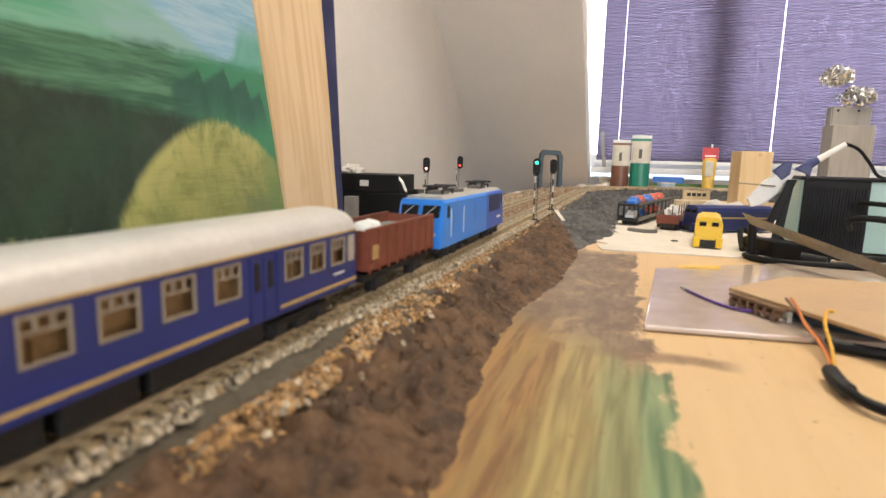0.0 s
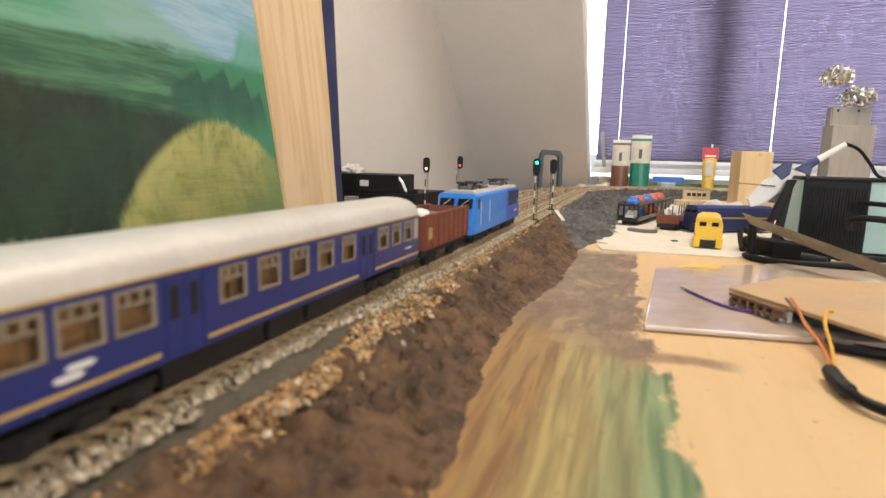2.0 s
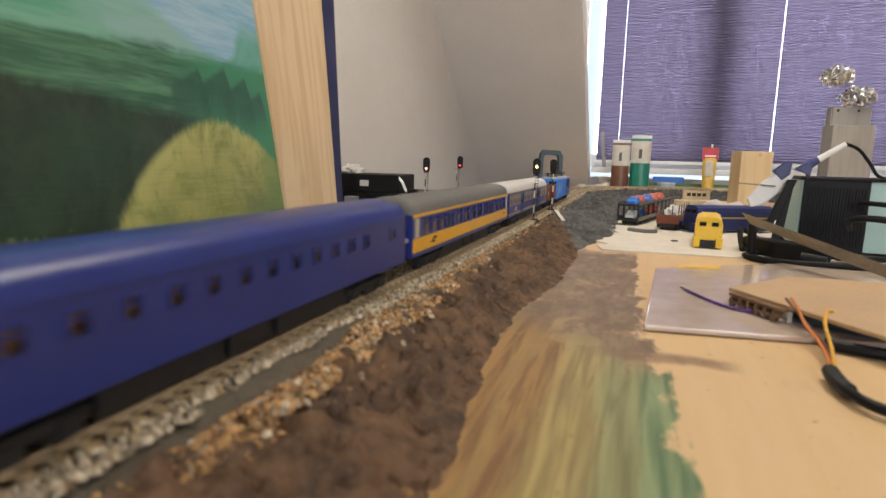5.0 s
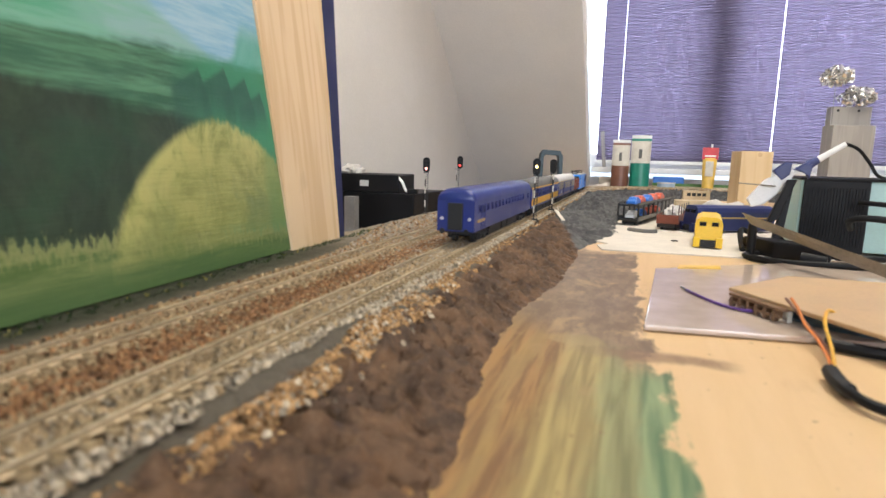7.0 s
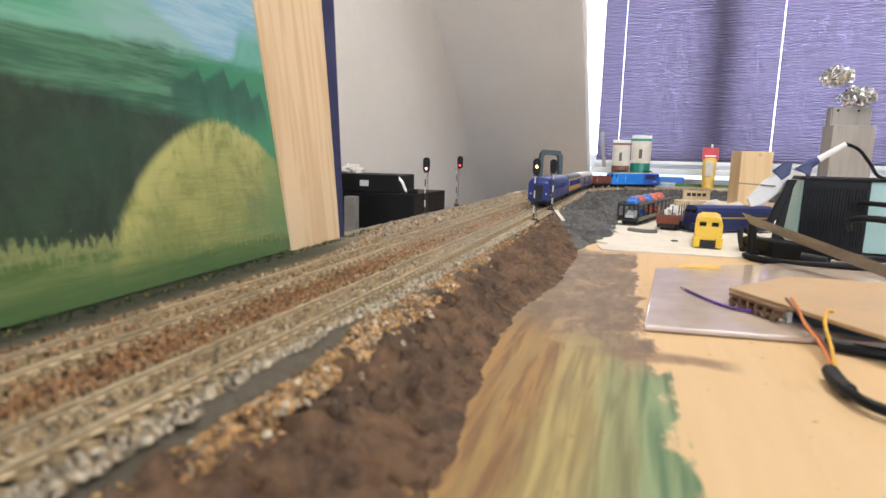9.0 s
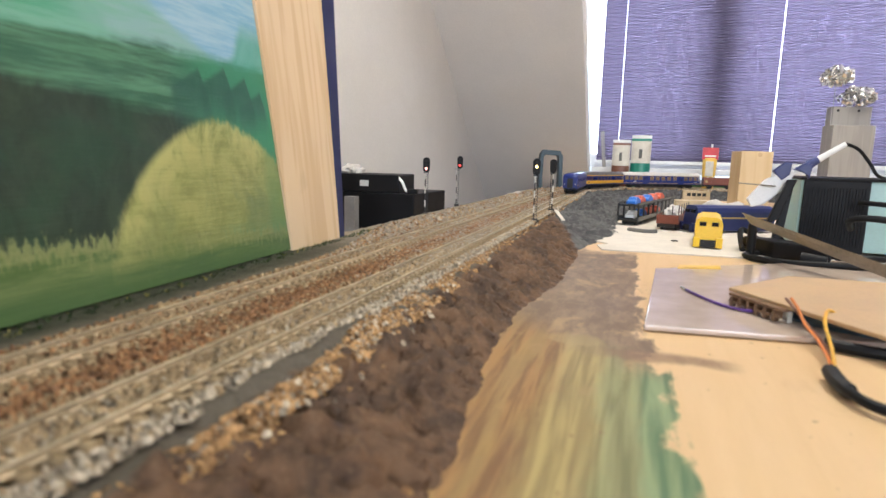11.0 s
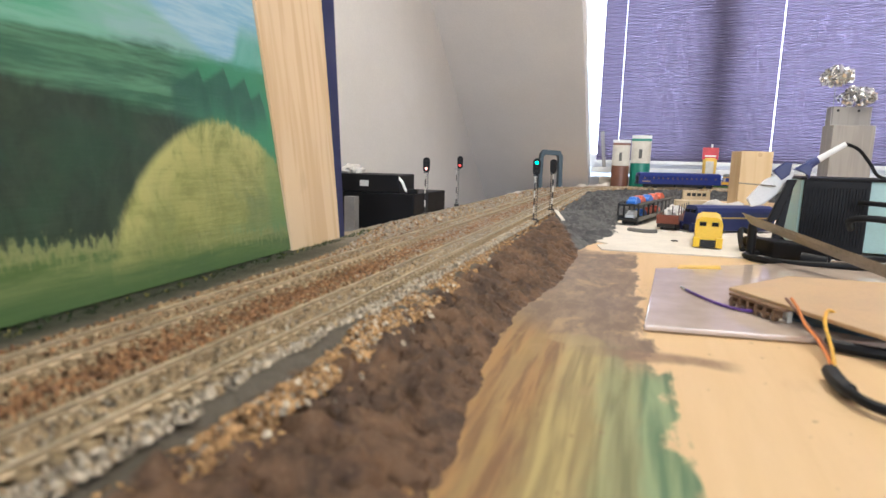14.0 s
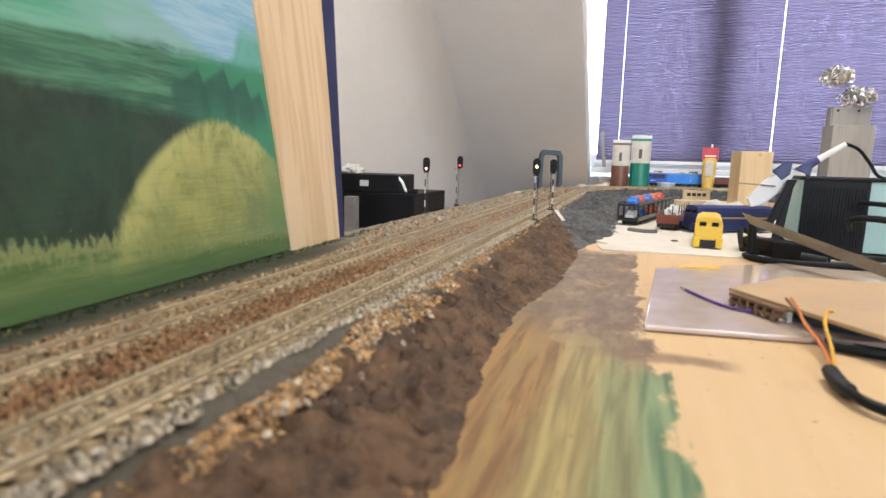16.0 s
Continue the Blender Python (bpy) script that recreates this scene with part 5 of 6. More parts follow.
def stake_wagon():
    m = pose(0.049, 0.868, 0.0, 0, 0, -12)
    w = base("stake_wagon", "brown wagon with steel stakes and crumpled white load", "goods wagon", m, "parked model trains")
    bm = bmesh.new()
    for sgn in (-1, 1):
        box(bm, sgn * 0.0135, sgn * 0.0148, 0, 0.10, 0.0125, 0.0235)
        box(bm, -0.0135, 0.0135, 0.05 + sgn * 0.05, 0.05 + sgn * 0.0488, 0.0125, 0.0235)
    box(bm, -0.0148, 0.0148, 0, 0.10, 0.0110, 0.0125)
    part("body", bm, M_BROWN, w)
    for sgn in (-1, 1):
        for i in range(5):
            part("stake", block(sgn * 0.0142 - 0.0006, sgn * 0.0142 + 0.0006, 0.002 + i * 0.024, 0.0032 + i * 0.024, 0.0130, 0.0380), M_GROOF, w)
    for x in (-0.006, 0.006):
        part("stake", block(x - 0.0006, x + 0.0006, 0.0004, 0.0016, 0.0130, 0.0370), M_GROOF, w)
    bm = bmesh.new()
    bmesh.ops.create_icosphere(bm, subdivisions=4, radius=1.0)
    for v in bm.verts:
        q = v.co * 2.2
        k = 1 + 0.35 * noise.noise(q) + 0.2 * noise.noise(q * 2.7)
        v.co = Vector((v.co.x * 0.0115 * k, 0.05 + v.co.y * 0.042 * k, 0.0235 + v.co.z * 0.0105 * k))
    part("load", bm, M_CLOTH, w, "crumpled white packing")
    bm = bmesh.new()
    box(bm, -0.0105, 0.0105, 0.004, 0.096, 0.0050, 0.0112)
    for y in (0.020, 0.080):
        for sgn in (-1, 1):
            box(bm, sgn * 0.010, sgn * 0.0152, y - 0.010, y + 0.010, 0.0040, 0.0095)
            rod(bm, (sgn * 0.007, y, 0.0055), (sgn * 0.011, y, 0.0055), 0.0055, seg=14)
    part("underframe", bm, M_SOOT, w)


def soldering_station():
    s = base("soldering_station", "pale teal soldering station with black ribbed front", "soldering station", pose(0.174, 0.716, 0.0016, 0, 0, -6))
    part("case", block(-0.001, 0.150, 0.004, 0.14, 0.004, 0.080), M_TEAL, s, bevel=0.003)
    p = part("front_panel", block(0.002, 0.062, 0.0, 0.006, 0.003, 0.0795), M_BLACK, s, "black front panel", bevel=0.001)
    for i in range(20):
        part("rib", block(0.0045 + i * 0.0028, 0.0058 + i * 0.0028, -0.0012, 0.001, 0.010, 0.072), M_BLACK, p)
    part("top_plate", block(-0.002, 0.152, -0.001, 0.142, 0.0795, 0.0825), M_BLACK, s, "dark top plate", bevel=0.001)
    bm = bmesh.new()
    for sx in (0.0, 0.14):
        for sy in (0.015, 0.125):
            rod(bm, (sx, sy, 0.0), (sx, sy, 0.0045), 0.006, 0.005)
    part("feet", bm, M_BLACK, s)


def iron_and_stand():
    """Soldering iron leaning in its stand, tip up, with navy grip and white handle."""
    st = base("iron_stand", "black and white soldering iron stand", "tool stand", pose(0.148, 0.685, 0, 0, 0, 0))
    bm = bmesh.new()
    loft(bm, [[(-0.022, 0.004, z), (0.012, 0.004, z), (0.012, 0.022, z), (-0.022, 0.022, z)] for z in (0.0016, 0.010)])
    part("foot", bm, M_BLACK, st, bevel=0.002)
    bm = bmesh.new()
    loft(bm, [[(-0.003, 0.008, 0.008), (0.006, 0.008, 0.008), (0.006, 0.016, 0.008), (-0.003, 0.016, 0.008)], [(0.008, 0.010, 0.081), (0.014, 0.010, 0.081), (0.014, 0.018, 0.081), (0.008, 0.018, 0.081)]])
    part("post", bm, M_BLACK, st, bevel=0.001)
    for name, outline, mat, y0 in (("cheek", [(0.1190, 0.0589), (0.1238, 0.0504), (0.1356, 0.0535), (0.1525, 0.0701), (0.1607, 0.0843), (0.1621, 0.0904), (0.1504, 0.0900), (0.1342, 0.0792)], M_WHITE, 0.700), ("grip_end", [(0.1411, 0.0898), (0.1518, 0.0996), (0.1586, 0.0992), (0.1574, 0.0862), (0.1501, 0.0800)], M_NAVYP, 0.699),
                                   ("cheek", [(0.1545, 0.0813), (0.1629, 0.0816), (0.1493, 0.0390), (0.1375, 0.0322)], M_BLACK, 0.690), ("grip_end", [(0.1583, 0.0921), (0.1690, 0.0995), (0.1754, 0.0973), (0.1735, 0.0820), (0.1701, 0.0895)], M_NAVYP, 0.689)):
        bm = bmesh.new()
        loft(bm, [[(x, y, z) for x, z in outline] for y in (y0, y0 + 0.008)])
        ob = part(name, bm, mat, st, "white plastic cheek" if mat is M_WHITE else "black clamp arm" if mat is M_BLACK else "navy grip end", bevel=0.0012)
        ob.matrix_parent_inverse = st.matrix_basis.inverted()
    ir = base("soldering_iron", "soldering iron with navy grip and white handle", "soldering iron", pose(0, 0, 0))
    bm = bmesh.new()
    rod(bm, (0.1719, 0.6950, 0.0966), (0.1805, 0.6950, 0.1027), 0.0050, 0.0038, 14)
    part("grip", bm, M_NAVYP, ir, "navy rubber grip", smooth=True)
    bm = bmesh.new()
    rod(bm, (0.1805, 0.6950, 0.1027), (0.2033, 0.6950, 0.1192), 0.0034, 0.0026, 14)
    part("handle", bm, M_WHITE, ir, "white handle", smooth=True)
    bm = bmesh.new()
    rod(bm, (0.1438, 0.6950, 0.0738), (0.1082, 0.6950, 0.0761), 0.0009, 0.0006, 8)
    part("tip", bm, M_STEEL, ir, "thin steel tip")
    bm = bmesh.new()
    tube(bm, [(0.2033, 0.6950, 0.1192), (0.2153, 0.6950, 0.1137), (0.2267, 0.6950, 0.0998), (0.2360, 0.6950, 0.0870), (0.262, 0.72, 0.0845), (0.30, 0.76, 0.0847)], 0.0017)
    part("cord", bm, M_BLACK, ir, "black cord", smooth=True)


def cables():
    def wire(label, pts, r, mat):
        bm = bmesh.new()
        tube(bm, pts, r)
        thing("cable", bm, mat, label, "cable", smooth=True, group="cables on the board")
    wire("black cable bundle lying across the board", [(0.150, 0.690, 0.003), (0.115, 0.655, 0.003), (0.135, 0.615, 0.004), (0.180, 0.600, 0.006), (0.26, 0.60, 0.010), (0.36, 0.62, 0.010)], 0.0034, M_BLACK)
    wire("black cable curling over the bench", [(0.118, 0.69, 0.004), (0.123, 0.735, 0.022), (0.150, 0.72, 0.008), (0.20, 0.66, 0.006), (0.28, 0.65, 0.012), (0.38, 0.67, 0.02)], 0.0030, M_BLACK)
    wire("black cable arching in front of the soldering station", [(0.205, 0.655, 0.036), (0.200, 0.640, 0.046), (0.222, 0.63, 0.048), (0.27, 0.62, 0.040), (0.33, 0.62, 0.026), (0.38, 0.63, 0.004)], 0.0032, M_BLACK)
    wire("black cable hanging from the soldering station", [(0.222, 0.695, 0.060), (0.25, 0.66, 0.058), (0.29, 0.65, 0.044), (0.34, 0.66, 0.016), (0.38, 0.68, 0.004)], 0.0026, M_BLACK)
    wire("thick black cable end with heat-shrink sleeve", [(0.0885, 0.283, 0.0045), (0.0880, 0.262, 0.0045), (0.0950, 0.247, 0.0040), (0.115, 0.243, 0.0030), (0.15, 0.25, 0.0030)], 0.0024, M_BLACK)
    wire("thin purple wire with bare silver end", [(0.0415, 0.436, 0.0052), (0.053, 0.408, 0.0052), (0.066, 0.390, 0.0052), (0.083, 0.383, 0.006), (0.105, 0.385, 0.0065), (0.12, 0.392, 0.0065)], 0.0010, M_PURPLE)
    wire("bare silver wire end", [(0.0385, 0.446, 0.0052), (0.0418, 0.435, 0.0052)], 0.0007, M_SHINY)
    wire("yellow wire looping off the hardboard", [(0.118, 0.365, 0.008), (0.108, 0.360, 0.016), (0.100, 0.338, 0.014), (0.096, 0.310, 0.008), (0.0900, 0.282, 0.0050)], 0.0009, M_YWIRE)
    wire("orange wire looping off the hardboard", [(0.0905, 0.3665, 0.0195), (0.0915, 0.3560, 0.0165), (0.0930, 0.345, 0.0105), (0.0945, 0.325, 0.0070), (0.0925, 0.300, 0.0050), (0.0885, 0.282, 0.0040)], 0.0008, M_ORANGE)
    wire("brown wire looping off the hardboard", [(0.0885, 0.3690, 0.0185), (0.0900, 0.3580, 0.0160), (0.0955, 0.344, 0.0085), (0.0970, 0.322, 0.0060), (0.0940, 0.299, 0.0040), (0.0893, 0.282, 0.0040)], 0.0008, M_BWIRE)
    wire("black heat-shrink sleeve over the wire joint", [(0.0890, 0.286, 0.0043), (0.0880, 0.272, 0.0043), (0.0892, 0.262, 0.0040)], 0.0034, M_SOOT)
    wire("grey-black flat cable beside the plastic sheet", [(0.092, 0.385, 0.0055), (0.11, 0.366, 0.006), (0.14, 0.352, 0.006), (0.19, 0.35, 0.006)], 0.0036, M_SLATE)
    wire("dark cable running under the hardboard", [(0.10, 0.335, 0.0035), (0.13, 0.325, 0.0035), (0.19, 0.325, 0.0035)], 0.0032, M_BLACK)


def bench():
    white_sheet()
    slab("plastic_sheet", "glossy translucent mauve plastic sheet on the board", "plastic sheet", [(0.0114, 0.3322), (0.16, 0.350), (0.30, 0.70), (0.20, 0.655), (0.0235, 0.5251)], 0.0008, 0.0040, M_ACRYL)
    slab("yellow_tape", "piece of yellowed tape on the plastic sheet", "tape", [(0.042, 0.532), (0.078, 0.546), (0.080, 0.563), (0.044, 0.549)], 0.0041, 0.0046, M_YTUBE, bevel=0)
    bm = bmesh.new()
    out = [(0.0647, 0.4105), (0.1225, 0.315), (0.24, 0.36), (0.21, 0.48), (0.1133, 0.474)]
    loft(bm, [[(x, y, z - 0.002) for x, y in out] for z in (0.0140, 0.0165)])
    thing("hardboard", bm, M_MDF, "tan hardboard offcut lying on the plastic sheet", "board", bevel=0.0006)
    t = base("terminal_strip", "brown screw terminal strip at the edge of the hardboard", "terminal strip", pose(0.0665, 0.4035, 0.0042, 0, 0, -59))
    part("spine", block(0.0, 0.042, 0.003, 0.006, 0.0, 0.0066), M_CLEARP, t, "pale back of the strip", bevel=0.0004)
    for i in range(6):
        part("tooth", block(0.001 + i * 0.0070, 0.0034 + i * 0.0070, -0.0035, 0.0030, 0.0, 0.0066), M_TERM, t, bevel=0.0006)
        part("screw", block(0.0036 + i * 0.0070, 0.0068 + i * 0.0070, -0.0016, 0.0029, 0.0, 0.0030), M_SHINY, t, "silver screw end", bevel=0.0005)
    part("cover_bar", block(-0.0005, 0.0425, -0.0030, 0.0058, 0.0068, 0.0084), M_TERM, t, bevel=0.0004)
    part("middle_bar", block(0.0, 0.042, -0.0032, -0.0022, 0.0030, 0.0040), M_TERM, t)
    bm = bmesh.new()
    loft(bm, [[(0.1087, 0.660, 0.0468), (0.1189, 0.660, 0.0345), (0.1189, 0.662, 0.0345), (0.1087, 0.662, 0.0468)],
              [(0.2180, 0.410, 0.0130), (0.2200, 0.410, 0.0025), (0.2200, 0.412, 0.0025), (0.2180, 0.412, 0.0130)]])
    thing("steel_bar", bm, M_STEEL, "long flat steel bar lying aslant over the cables", "metal bar")
    bm = bmesh.new()
    loft(bm, [[(0.118, 0.700, z), (0.140, 0.655, z), (0.185, 0.632, z), (0.190, 0.648, z), (0.145, 0.690, z)] for z in (0.0017, 0.019)])
    thing("pliers", bm, M_BLACK, "black-handled pliers under the steel bar", "pliers", bevel=0.003)
    bm = bmesh.new()
    rod(bm, (0.121, 0.664, 0.0017), (0.121, 0.664, 0.0352), 0.0045, seg=14)
    thing("peg", bm, M_BLACK, "short black peg holding up the steel bar", "peg", bevel=0.0008)
    bm = bmesh.new()
    rod(bm, (0.158, 0.625, 0.0075), (0.178, 0.617, 0.0075), 0.0065, 0.0045, 16)
    thing("black_plug", bm, M_BLACK, "black plug on the cables", "plug", bevel=0.001)
    toy_loco("yellow model diesel locomotive parked on the white sheet", pose(0.0835, 0.697, 0.0016, 0, 0, -6) @ Matrix.Scale(0.93, 4), M_TOYYEL, 0.10)
    toy_loco("dark blue model locomotive parked behind the yellow one", pose(0.076, 0.868, 0.0016, 0, 0, -62), M_NAVYP, 0.125)
    car_transporter()
    stake_wagon()
    bm = bmesh.new()
    bmesh.ops.create_icosphere(bm, subdivisions=4, radius=1.0)
    for v in bm.verts:
        q = v.co * 1.9
        k = 1 + 0.4 * noise.noise(q) + 0.25 * abs(noise.noise(q * 3))
        v.co = Vector((v.co.x * 0.050 * k, v.co.y * 0.05 * k, max(-0.004, v.co.z * 0.031 * k)))
    thing("plastic_bag", bm, M_CLOTH, "crumpled pale plastic bag behind the parked locomotives", "plastic bag", smooth=True, m=pose(0.130, 1.00, 0.0045))
    bm = bmesh.new()
    tube(bm, [(-0.002, 0.835, 0.0035), (0.008, 0.826, 0.0035), (0.022, 0.820, 0.0035), (0.034, 0.826, 0.0035)], 0.0030)
    thing("grey_putty_stick", bm, M_GROOF, "grey putty stick beside the transporter wagon", "putty stick", smooth=True)
    slab("debris", "tiny dark crumb on the white sheet", "crumb", [(0.048, 0.742), (0.056, 0.744), (0.055, 0.748), (0.049, 0.747)], 0.0017, 0.003, M_SOOT, bevel=0.0003)
    # wooden block with its round knot
    b = base("wooden_block", "upright beech block on the board", "wood block", pose(0.205, 1.19, 0, 0, 0, 14))
    part("body", block(-0.021, 0.036, 0, 0.045, 0, 0.1225), M_BLOCK, b, bevel=0.0015)
    bm = bmesh.new()
    rod(bm, (0.012, -0.0003, 0.1165), (0.012, 0.002, 0.1165), 0.004, seg=16)
    part("knot", bm, M_MDF, b, "dark round knot")
    slab("card_box", "low cream cardboard box on the white sheet", "box", [(0.075, 1.13), (0.15, 1.15), (0.15, 1.19), (0.075, 1.17)], 0.0016, 0.030, M_CARD)
    c = base("windowed_card_strip", "cream card building front with small windows", "model wall", pose(0.108, 1.40, 0.0, 0, 0, 10))
    part("wall", block(0, 0.058, 0, 0.012, 0, 0.038), M_CARD, c, bevel=0.001)
    for i in range(4):
        part("window", block(0.008 + i * 0.011, 0.016 + i * 0.011, -0.0006, 0.001, 0.026, 0.033), M_SOOT, c)


def tube_of_paint(x, y, wdt, h, low, paint, label, top=None, z=0.0):
    """A flat-crimped squeeze tube standing on its cap: pale label above, paint seen below."""
    t = base("paint_tube", label, "paint tube", pose(x, y, z), "paint tubes")
    def ring(zz, k):
        d = wdt * (0.34 * (1 - k) + 0.03)
        return [(wdt / 2 * math.cos(a), d * math.sin(a), zz) for a in [2 * math.pi * i / 24 for i in range(24)]]
    bm = bmesh.new()
    loft(bm, [ring(0.010, 0.0), ring(h * 0.2, 0.05), ring(low, low / h * 0.7)])
    part("lower_body", bm, paint, t, smooth=True)
    bm = bmesh.new()
    loft(bm, [ring(low, low / h * 0.7), ring(h * 0.75, 0.72), ring(h * 0.90, 0.97)])
    part("label", bm, M_CLEARP, t, "pale printed label", smooth=True)
    bm = bmesh.new()
    loft(bm, [ring(h * 0.90, 0.97), ring(h * 0.945, 1.0)])
    part("colour_stripe", bm, top or paint, t)
    bm = bmesh.new()
    loft(bm, [ring(h * 0.945, 1.0), ring(h, 1.0)])
    part("crimp", bm, M_WHITE, t, "white crimped end")
    part("text_bars", block(-wdt * 0.10, wdt * 0.06, -wdt * 0.22, -wdt * 0.12, h * 0.60, h * 0.76), M_GROOF, t, "plain bars of print")
    bm = bmesh.new()
    rod(bm, (0, 0, 0), (0, 0, 0.0105), wdt * 0.33, seg=20)
    part("cap", bm, M_SOOT, t)
    return t


def far_things():
    tube_of_paint(-0.046, 2.005, 0.056, 0.172, 0.088, M_BROWNP, "tall brown paint tube standing on its cap", z=0.0)
    tube_of_paint(0.016, 2.02, 0.062, 0.188, 0.098, M_GREENP, "tall green paint tube standing on its cap", z=0.0)
    t = base("glue_tube", "yellow tube with red top label leaning at the window", "tube", pose(0.222, 1.988, 0.0225) @ Matrix.Scale(0.88, 4))
    bm = bmesh.new()
    loft(bm, [[(w2 * math.cos(a), d2 * math.sin(a), z) for a in [2 * math.pi * i / 20 for i in range(20)]] for z, w2, d2 in ((0.0, 0.019, 0.015), (0.05, 0.022, 0.014), (0.110, 0.024, 0.004))])
    part("body", bm, M_YTUBE, t, smooth=True)
    part("header_card", block(-0.026, 0.026, -0.003, 0.003, 0.104, 0.146), M_REDP, t, "red header card")
    part("text_bars", block(-0.018, 0.018, -0.0036, 0.0, 0.114, 0.119), M_WHITE, t, "white bars of print")
    part("blister", block(-0.014, 0.012, -0.017, -0.008, 0.045, 0.098), M_CLEARP, t, "pale clear front", bevel=0.002)
    part("nozzle", block(0.000, 0.007, -0.002, 0.002, 0.146, 0.158), M_WHITE, t, bevel=0.001)
    bm = bmesh.new()
    box(bm, -0.006, 0.006, -0.004, 0.004, 0.0, 0.125)
    thing("garden_lath", bm, M_GREYWOOD, "grey wooden lath leaning in the window corner", "lath", m=pose(-0.105, 2.15, 0.082, 0, -6, 0))
    # planter with two foil flowers
    p = base("planter_box", "tall grey-washed wooden planter standing on the table", "planter", pose(0.511, 1.755, 0.0, 0, 0, 8))
    part("body", block(-0.045, 0.0535, -0.030, 0.030, 0.0, 0.205), M_GREYWOOD, p, bevel=0.0015)
    part("back_panel", block(-0.041, 0.0535, 0.0, 0.029, 0.205, 0.253), M_GREYWOOD, p, bevel=0.0015)
    for x in (-0.026, 0.022):
        bm = bmesh.new()
        rod(bm, (x, -0.002, 0.243), (x, 0.004, 0.243), 0.0030, seg=12)
        part("bolt", bm, M_SOOT, p)
    rng = random.Random(11)
    for cx, cy, cz, r, lab in ((0.472, 1.747, 0.3275, 0.036, "silver foil flower head on a wire stem"), (0.5275, 1.765, 0.277, 0.040, "tarnished silver flower head on a wire stem")):
        f = base("foil_flower", lab, "dried flower", pose(cx, cy, cz), "silver flowers")
        bm = bmesh.new()
        for i in range(170):
            d = Vector((rng.gauss(0, 1), rng.gauss(0, 1), rng.gauss(0, 1))).normalized()
            c = Vector((d.x * r, d.y * r, d.z * r * 0.62)) * rng.uniform(0.65, 1.0)
            q = Euler((rng.uniform(0, 6), rng.uniform(0, 6), rng.uniform(0, 6))).to_matrix()
            sz = rng.uniform(0.005, 0.010)
            vs = [bm.verts.new(c + q @ Vector(v) * sz) for v in ((-1, 0, 0), (-0.4, -0.8, 0.25), (0.6, -0.7, -0.1), (1, 0.1, 0.3), (0.3, 0.9, -0.2), (-0.6, 0.7, 0.2))]
            ct = bm.verts.new(c + q @ Vector((0, 0, 0.35)) * sz)
            for k in range(6):
                bm.faces.new((vs[k], vs[(k + 1) % 6], ct))
        part("petals", bm, M_SHINY, f)
        bm = bmesh.new()
        rod(bm, (0, 0, -r * 0.4), (0.002, 0.004, 0.206 - cz), 0.0012, seg=6)
        part("stem", bm, M_GROOF, f)
    # clamp-like loop behind the curve
    g = base("loop_frame", "blue-grey rounded metal loop standing behind the curve", "frame", pose(-0.243, 1.77, 0, 0, 0, 18))
    bm = bmesh.new()
    outer = [(-0.036, 0.0), (-0.033, 0.118), (-0.024, 0.131), (0.026, 0.128), (0.034, 0.112), (0.036, 0.0)]
    inner = [(-0.025, 0.0), (-0.024, 0.108), (-0.018, 0.116), (0.019, 0.114), (0.023, 0.104), (0.024, 0.0)]
    n = len(outer)
    for y0, y1 in ((-0.012, 0.022),):
        o0 = [bm.verts.new((x, y0, z)) for x, z in outer]; o1 = [bm.verts.new((x, y1, z)) for x, z in outer]
        i0 = [bm.verts.new((x, y0, z)) for x, z in inner]; i1 = [bm.verts.new((x, y1, z)) for x, z in inner]
        for k in range(n - 1):
            bm.faces.new((o0[k], o0[k + 1], i0[k + 1], i0[k])); bm.faces.new((o1[k], i1[k], i1[k + 1], o1[k + 1]))
            bm.faces.new((o0[k], o1[k], o1[k + 1], o0[k + 1])); bm.faces.new((i0[k], i0[k + 1], i1[k + 1], i1[k]))
        for k in (0, n - 1):
            bm.faces.new((o0[k], i0[k], i1[k], o1[k]))
    part("loop", bm, M_SLATE, g, bevel=0.0012)
    # crumpled paper edges along the back of the curve
    rng = random.Random(5)
    for x, y, w2, h2 in ((-0.262, 1.33, 0.026, 0.020), (-0.10, 2.02, 0.05, 0.026), (-0.04, 2.045, 0.03, 0.022), (-0.17, 2.0, 0.03, 0.022)):
        bm = bmesh.new()
        bmesh.ops.create_icosphere(bm, subdivisions=3, radius=1.0)
        for v in bm.verts:
            k = 1 + 0.5 * noise.noise(v.co * 2 + Vector((x * 50, 0, 0)))
            v.co = Vector((v.co.x * w2 * k, v.co.y * 0.012 * k, max(0.0, v.co.z) * h2 * k))
        thing("paper_scrap", bm, M_PAPER, "torn white paper scrap at the embankment's back", "paper scrap", m=pose(x, y, 0.0 if y > 1.9 else 0.002), group="paper scraps")
    bm = bmesh.new()
    loft(bm, [[(-0.112, 0.875, 0.021), (-0.106, 0.878, 0.0205), (-0.086, 0.800, 0.0135), (-0.090, 0.795, 0.0135)], [(-0.112, 0.875, 0.0225), (-0.106, 0.878, 0.022), (-0.086, 0.800, 0.015), (-0.090, 0.795, 0.015)]])
    thing("white_strip", bm, M_PAPER, "white plaster strip lying down the slope", "plaster strip")
    # low clutter between table and window
    thing("rolled_cloth", (lambda bm: (rod(bm, (-0.115, 2.07, 0.026), (-0.070, 2.07, 0.026), 0.024, seg=20), bm)[1])(bmesh.new()), plain("beige_cloth", (0.42, 0.36, 0.28), 0.8), "beige rolled cloth on the table", "cloth", bevel=0.003)
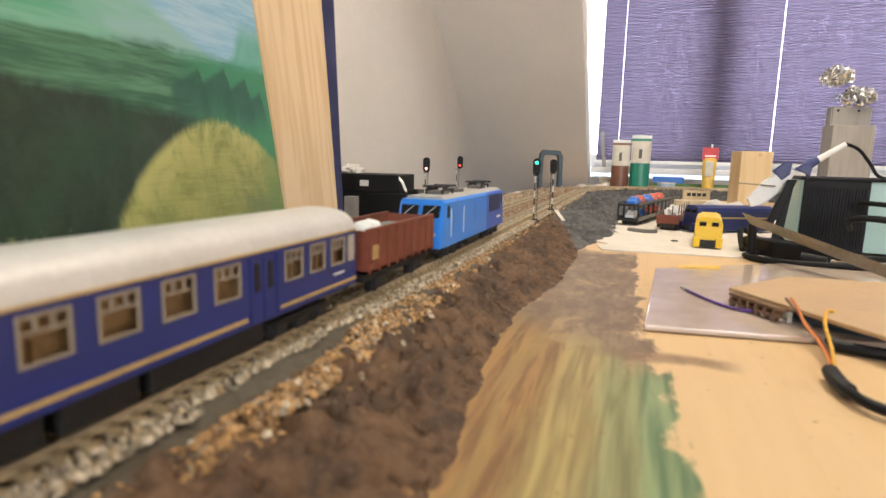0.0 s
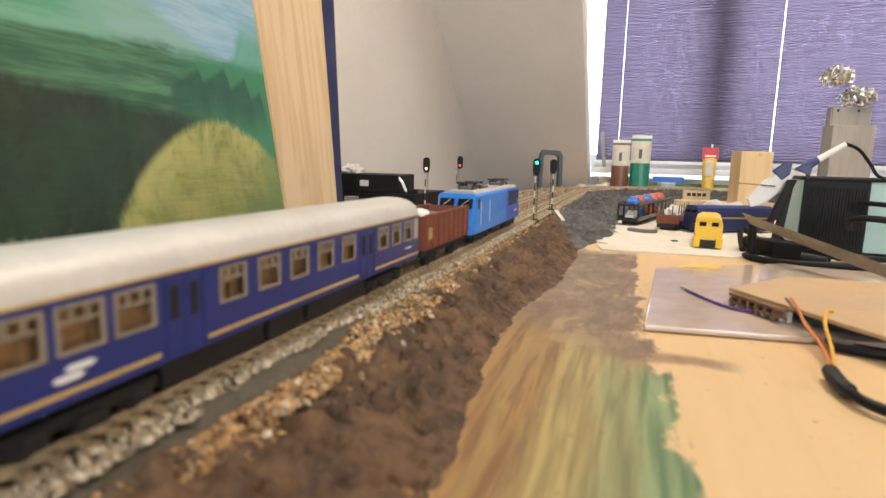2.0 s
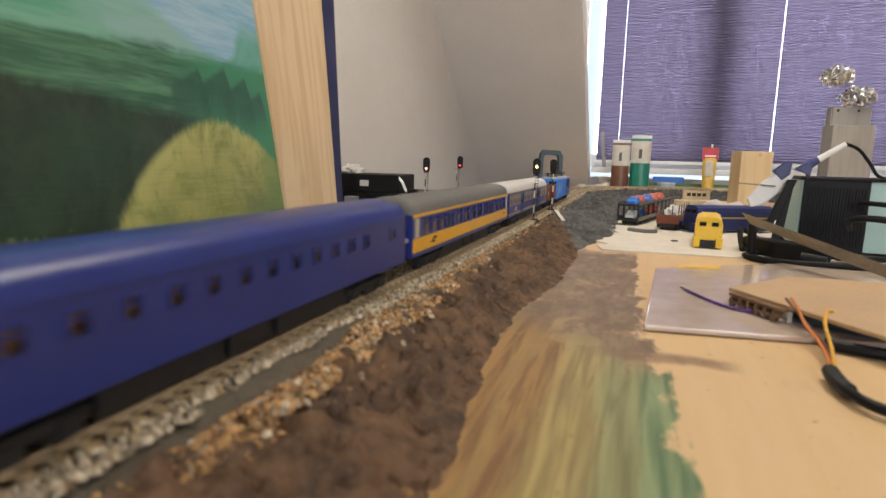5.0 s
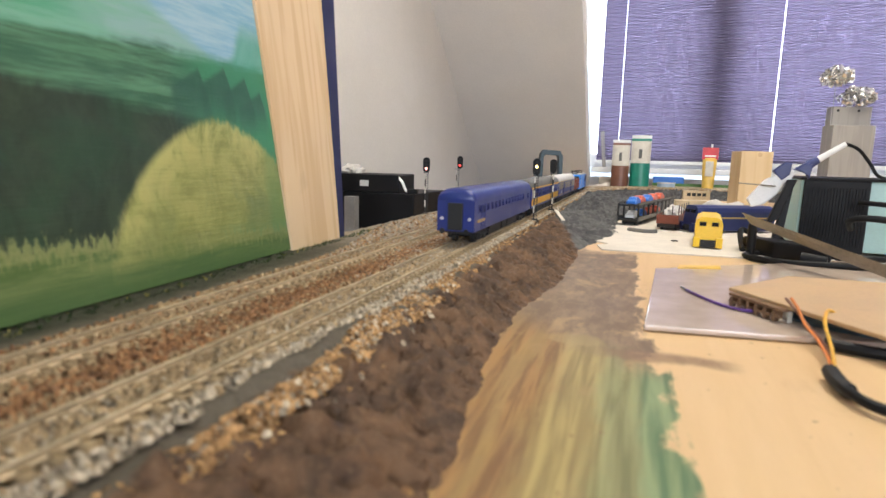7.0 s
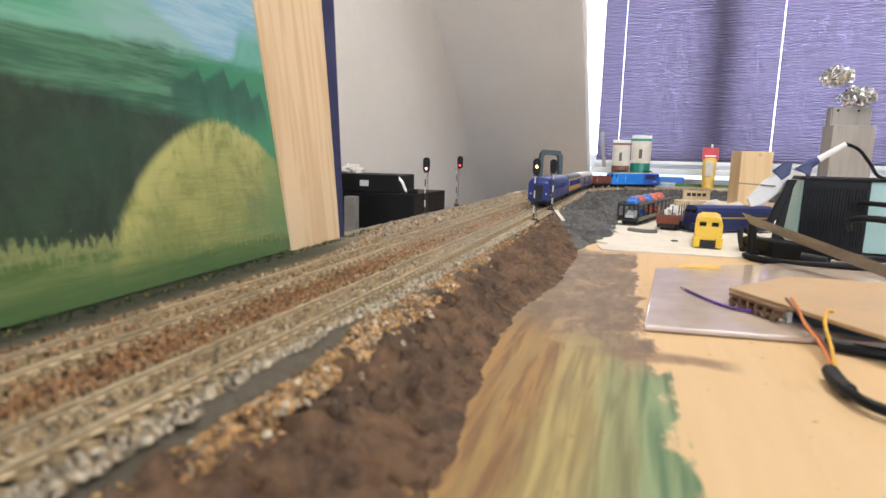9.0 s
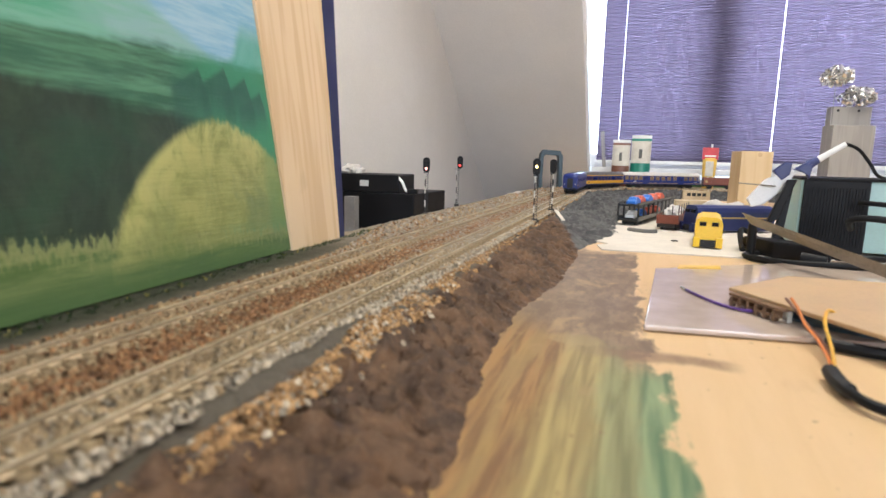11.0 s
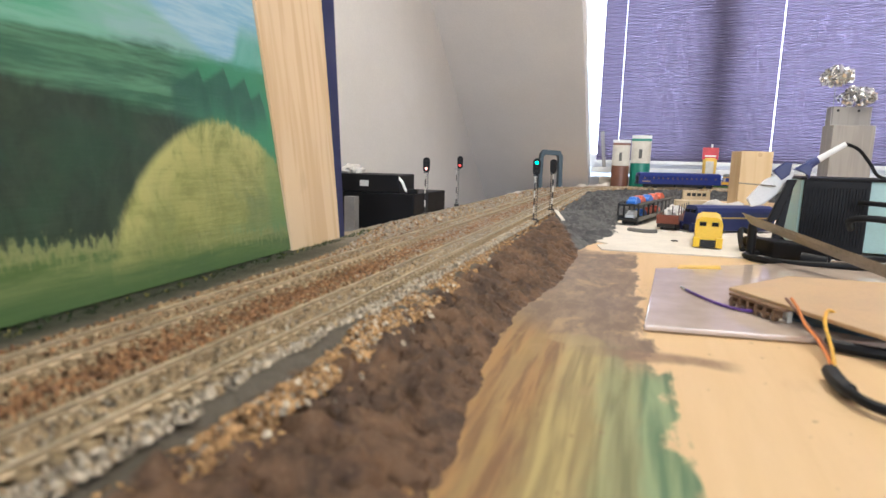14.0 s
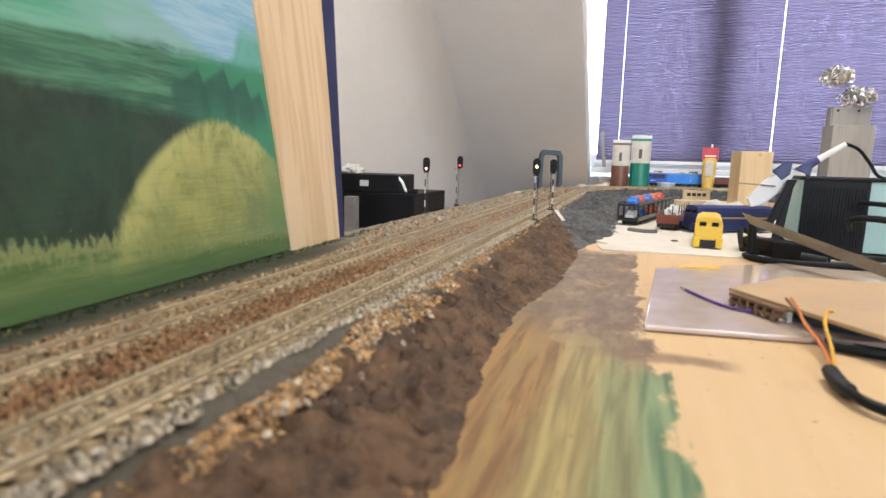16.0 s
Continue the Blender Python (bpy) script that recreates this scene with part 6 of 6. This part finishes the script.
    slab("green_tray", "green modelling tray at the back of the table", "tray", [(0.06, 2.074), (0.30, 2.074), (0.30, 2.082), (0.06, 2.082)], 0.0, 0.034, plain("moss_green", (0.10, 0.20, 0.06), 0.7))
    slab("blue_tray", "blue plastic tray at the back of the table", "tray", [(0.062, 2.084), (0.16, 2.084), (0.16, 2.098), (0.062, 2.098)], 0.0, 0.055, M_CARBLUE, bevel=0.003)
    slab("return_roadbed", "dark roadbed strip under the returning track", "roadbed", [(-0.05, 2.030), (0.36, 2.030), (0.36, 2.070), (-0.05, 2.070)], 0.0, 0.0192, M_SOIL, bevel=0.002)
    pale = base("plastic_dish", "pale blue plastic dish standing by the return track", "dish", pose(0.100, 1.998, 0.0))
    part("bowl", (lambda bm: (rod(bm, (0, 0, 0), (0, 0, 0.036), 0.030, 0.026, 20), bm)[1])(bmesh.new()), plain("pale_blue_plastic", (0.45, 0.58, 0.70), 0.3), pale, bevel=0.003)
    part("rim", (lambda bm: (rod(bm, (0, 0, 0.034), (0, 0, 0.038), 0.0285, 0.0285, 20), bm)[1])(bmesh.new()), M_WHITE, pale)
    thing("jar", (lambda bm: (rod(bm, (0.422, 1.74, 0.0), (0.422, 1.74, 0.0775), 0.021, seg=20), bm)[1])(bmesh.new()), M_CLEARP, "grey-white jar standing on the table", "jar", bevel=0.003)
    # black boxes behind the painted panel
    b = base("amplifier_box", "black metal box with white label on a black cabinet", "equipment box", pose(-0.395, 0.80, 0.041, 0, 0, 6))
    part("case", block(-0.075, 0.058, 0, 0.09, 0, 0.027), M_BLACK, b, bevel=0.0015)
    part("label_sticker", block(-0.004, 0.010, -0.0005, 0.001, 0.009, 0.018), M_WHITE, b, "white printed sticker")
    bm = bmesh.new()
    tube(bm, [(0.056, 0.004, 0.024), (0.064, 0.0, 0.016), (0.070, 0.0, 0.004), (0.080, 0.0, 0.003)], 0.0022)
    part("plug_cable", bm, M_WHITE, b, "short white cable", smooth=True)
    part("plug", block(0.072, 0.088, -0.004, 0.004, 0.0, 0.007), M_BLACK, b, bevel=0.001)
    bm = bmesh.new()
    bmesh.ops.create_icosphere(bm, subdivisions=3, radius=1.0)
    for v in bm.verts:
        k = 1 + 0.45 * noise.noise(v.co * 2.3)
        v.co = Vector((v.co.x * 0.020 * k, v.co.y * 0.018 * k, max(-0.2, v.co.z) * 0.011 * k + 0.0022))
    thing("film_scrap", bm, M_CLOTH, "crumpled clear film lying on the black equipment box", "plastic film", smooth=True, m=pose(-0.437, 0.845, 0.0685))
    thing("black_cabinet", block(-0.50, -0.310, 0.80, 0.95, -0.75, 0.0405), M_BLACK, "tall black cabinet standing on the floor beside the layout", "cabinet", bevel=0.002)
    thing("grey_upright", block(-0.405, -0.388, 0.76, 0.775, -0.75, 0.036), plain("grey_metal", (0.30, 0.29, 0.28), 0.5), "grey metal upright beside the black cabinet", "upright", bevel=0.001)


bench()
soldering_station()
iron_and_stand()
cables()
far_things()


# ======== track pieces and ballast ========
track(0.0, "railway_track", line, S_LAST)
track(-GAP, "railway_track", centre, Y0 + QUARTER - 0.10)
ballast()

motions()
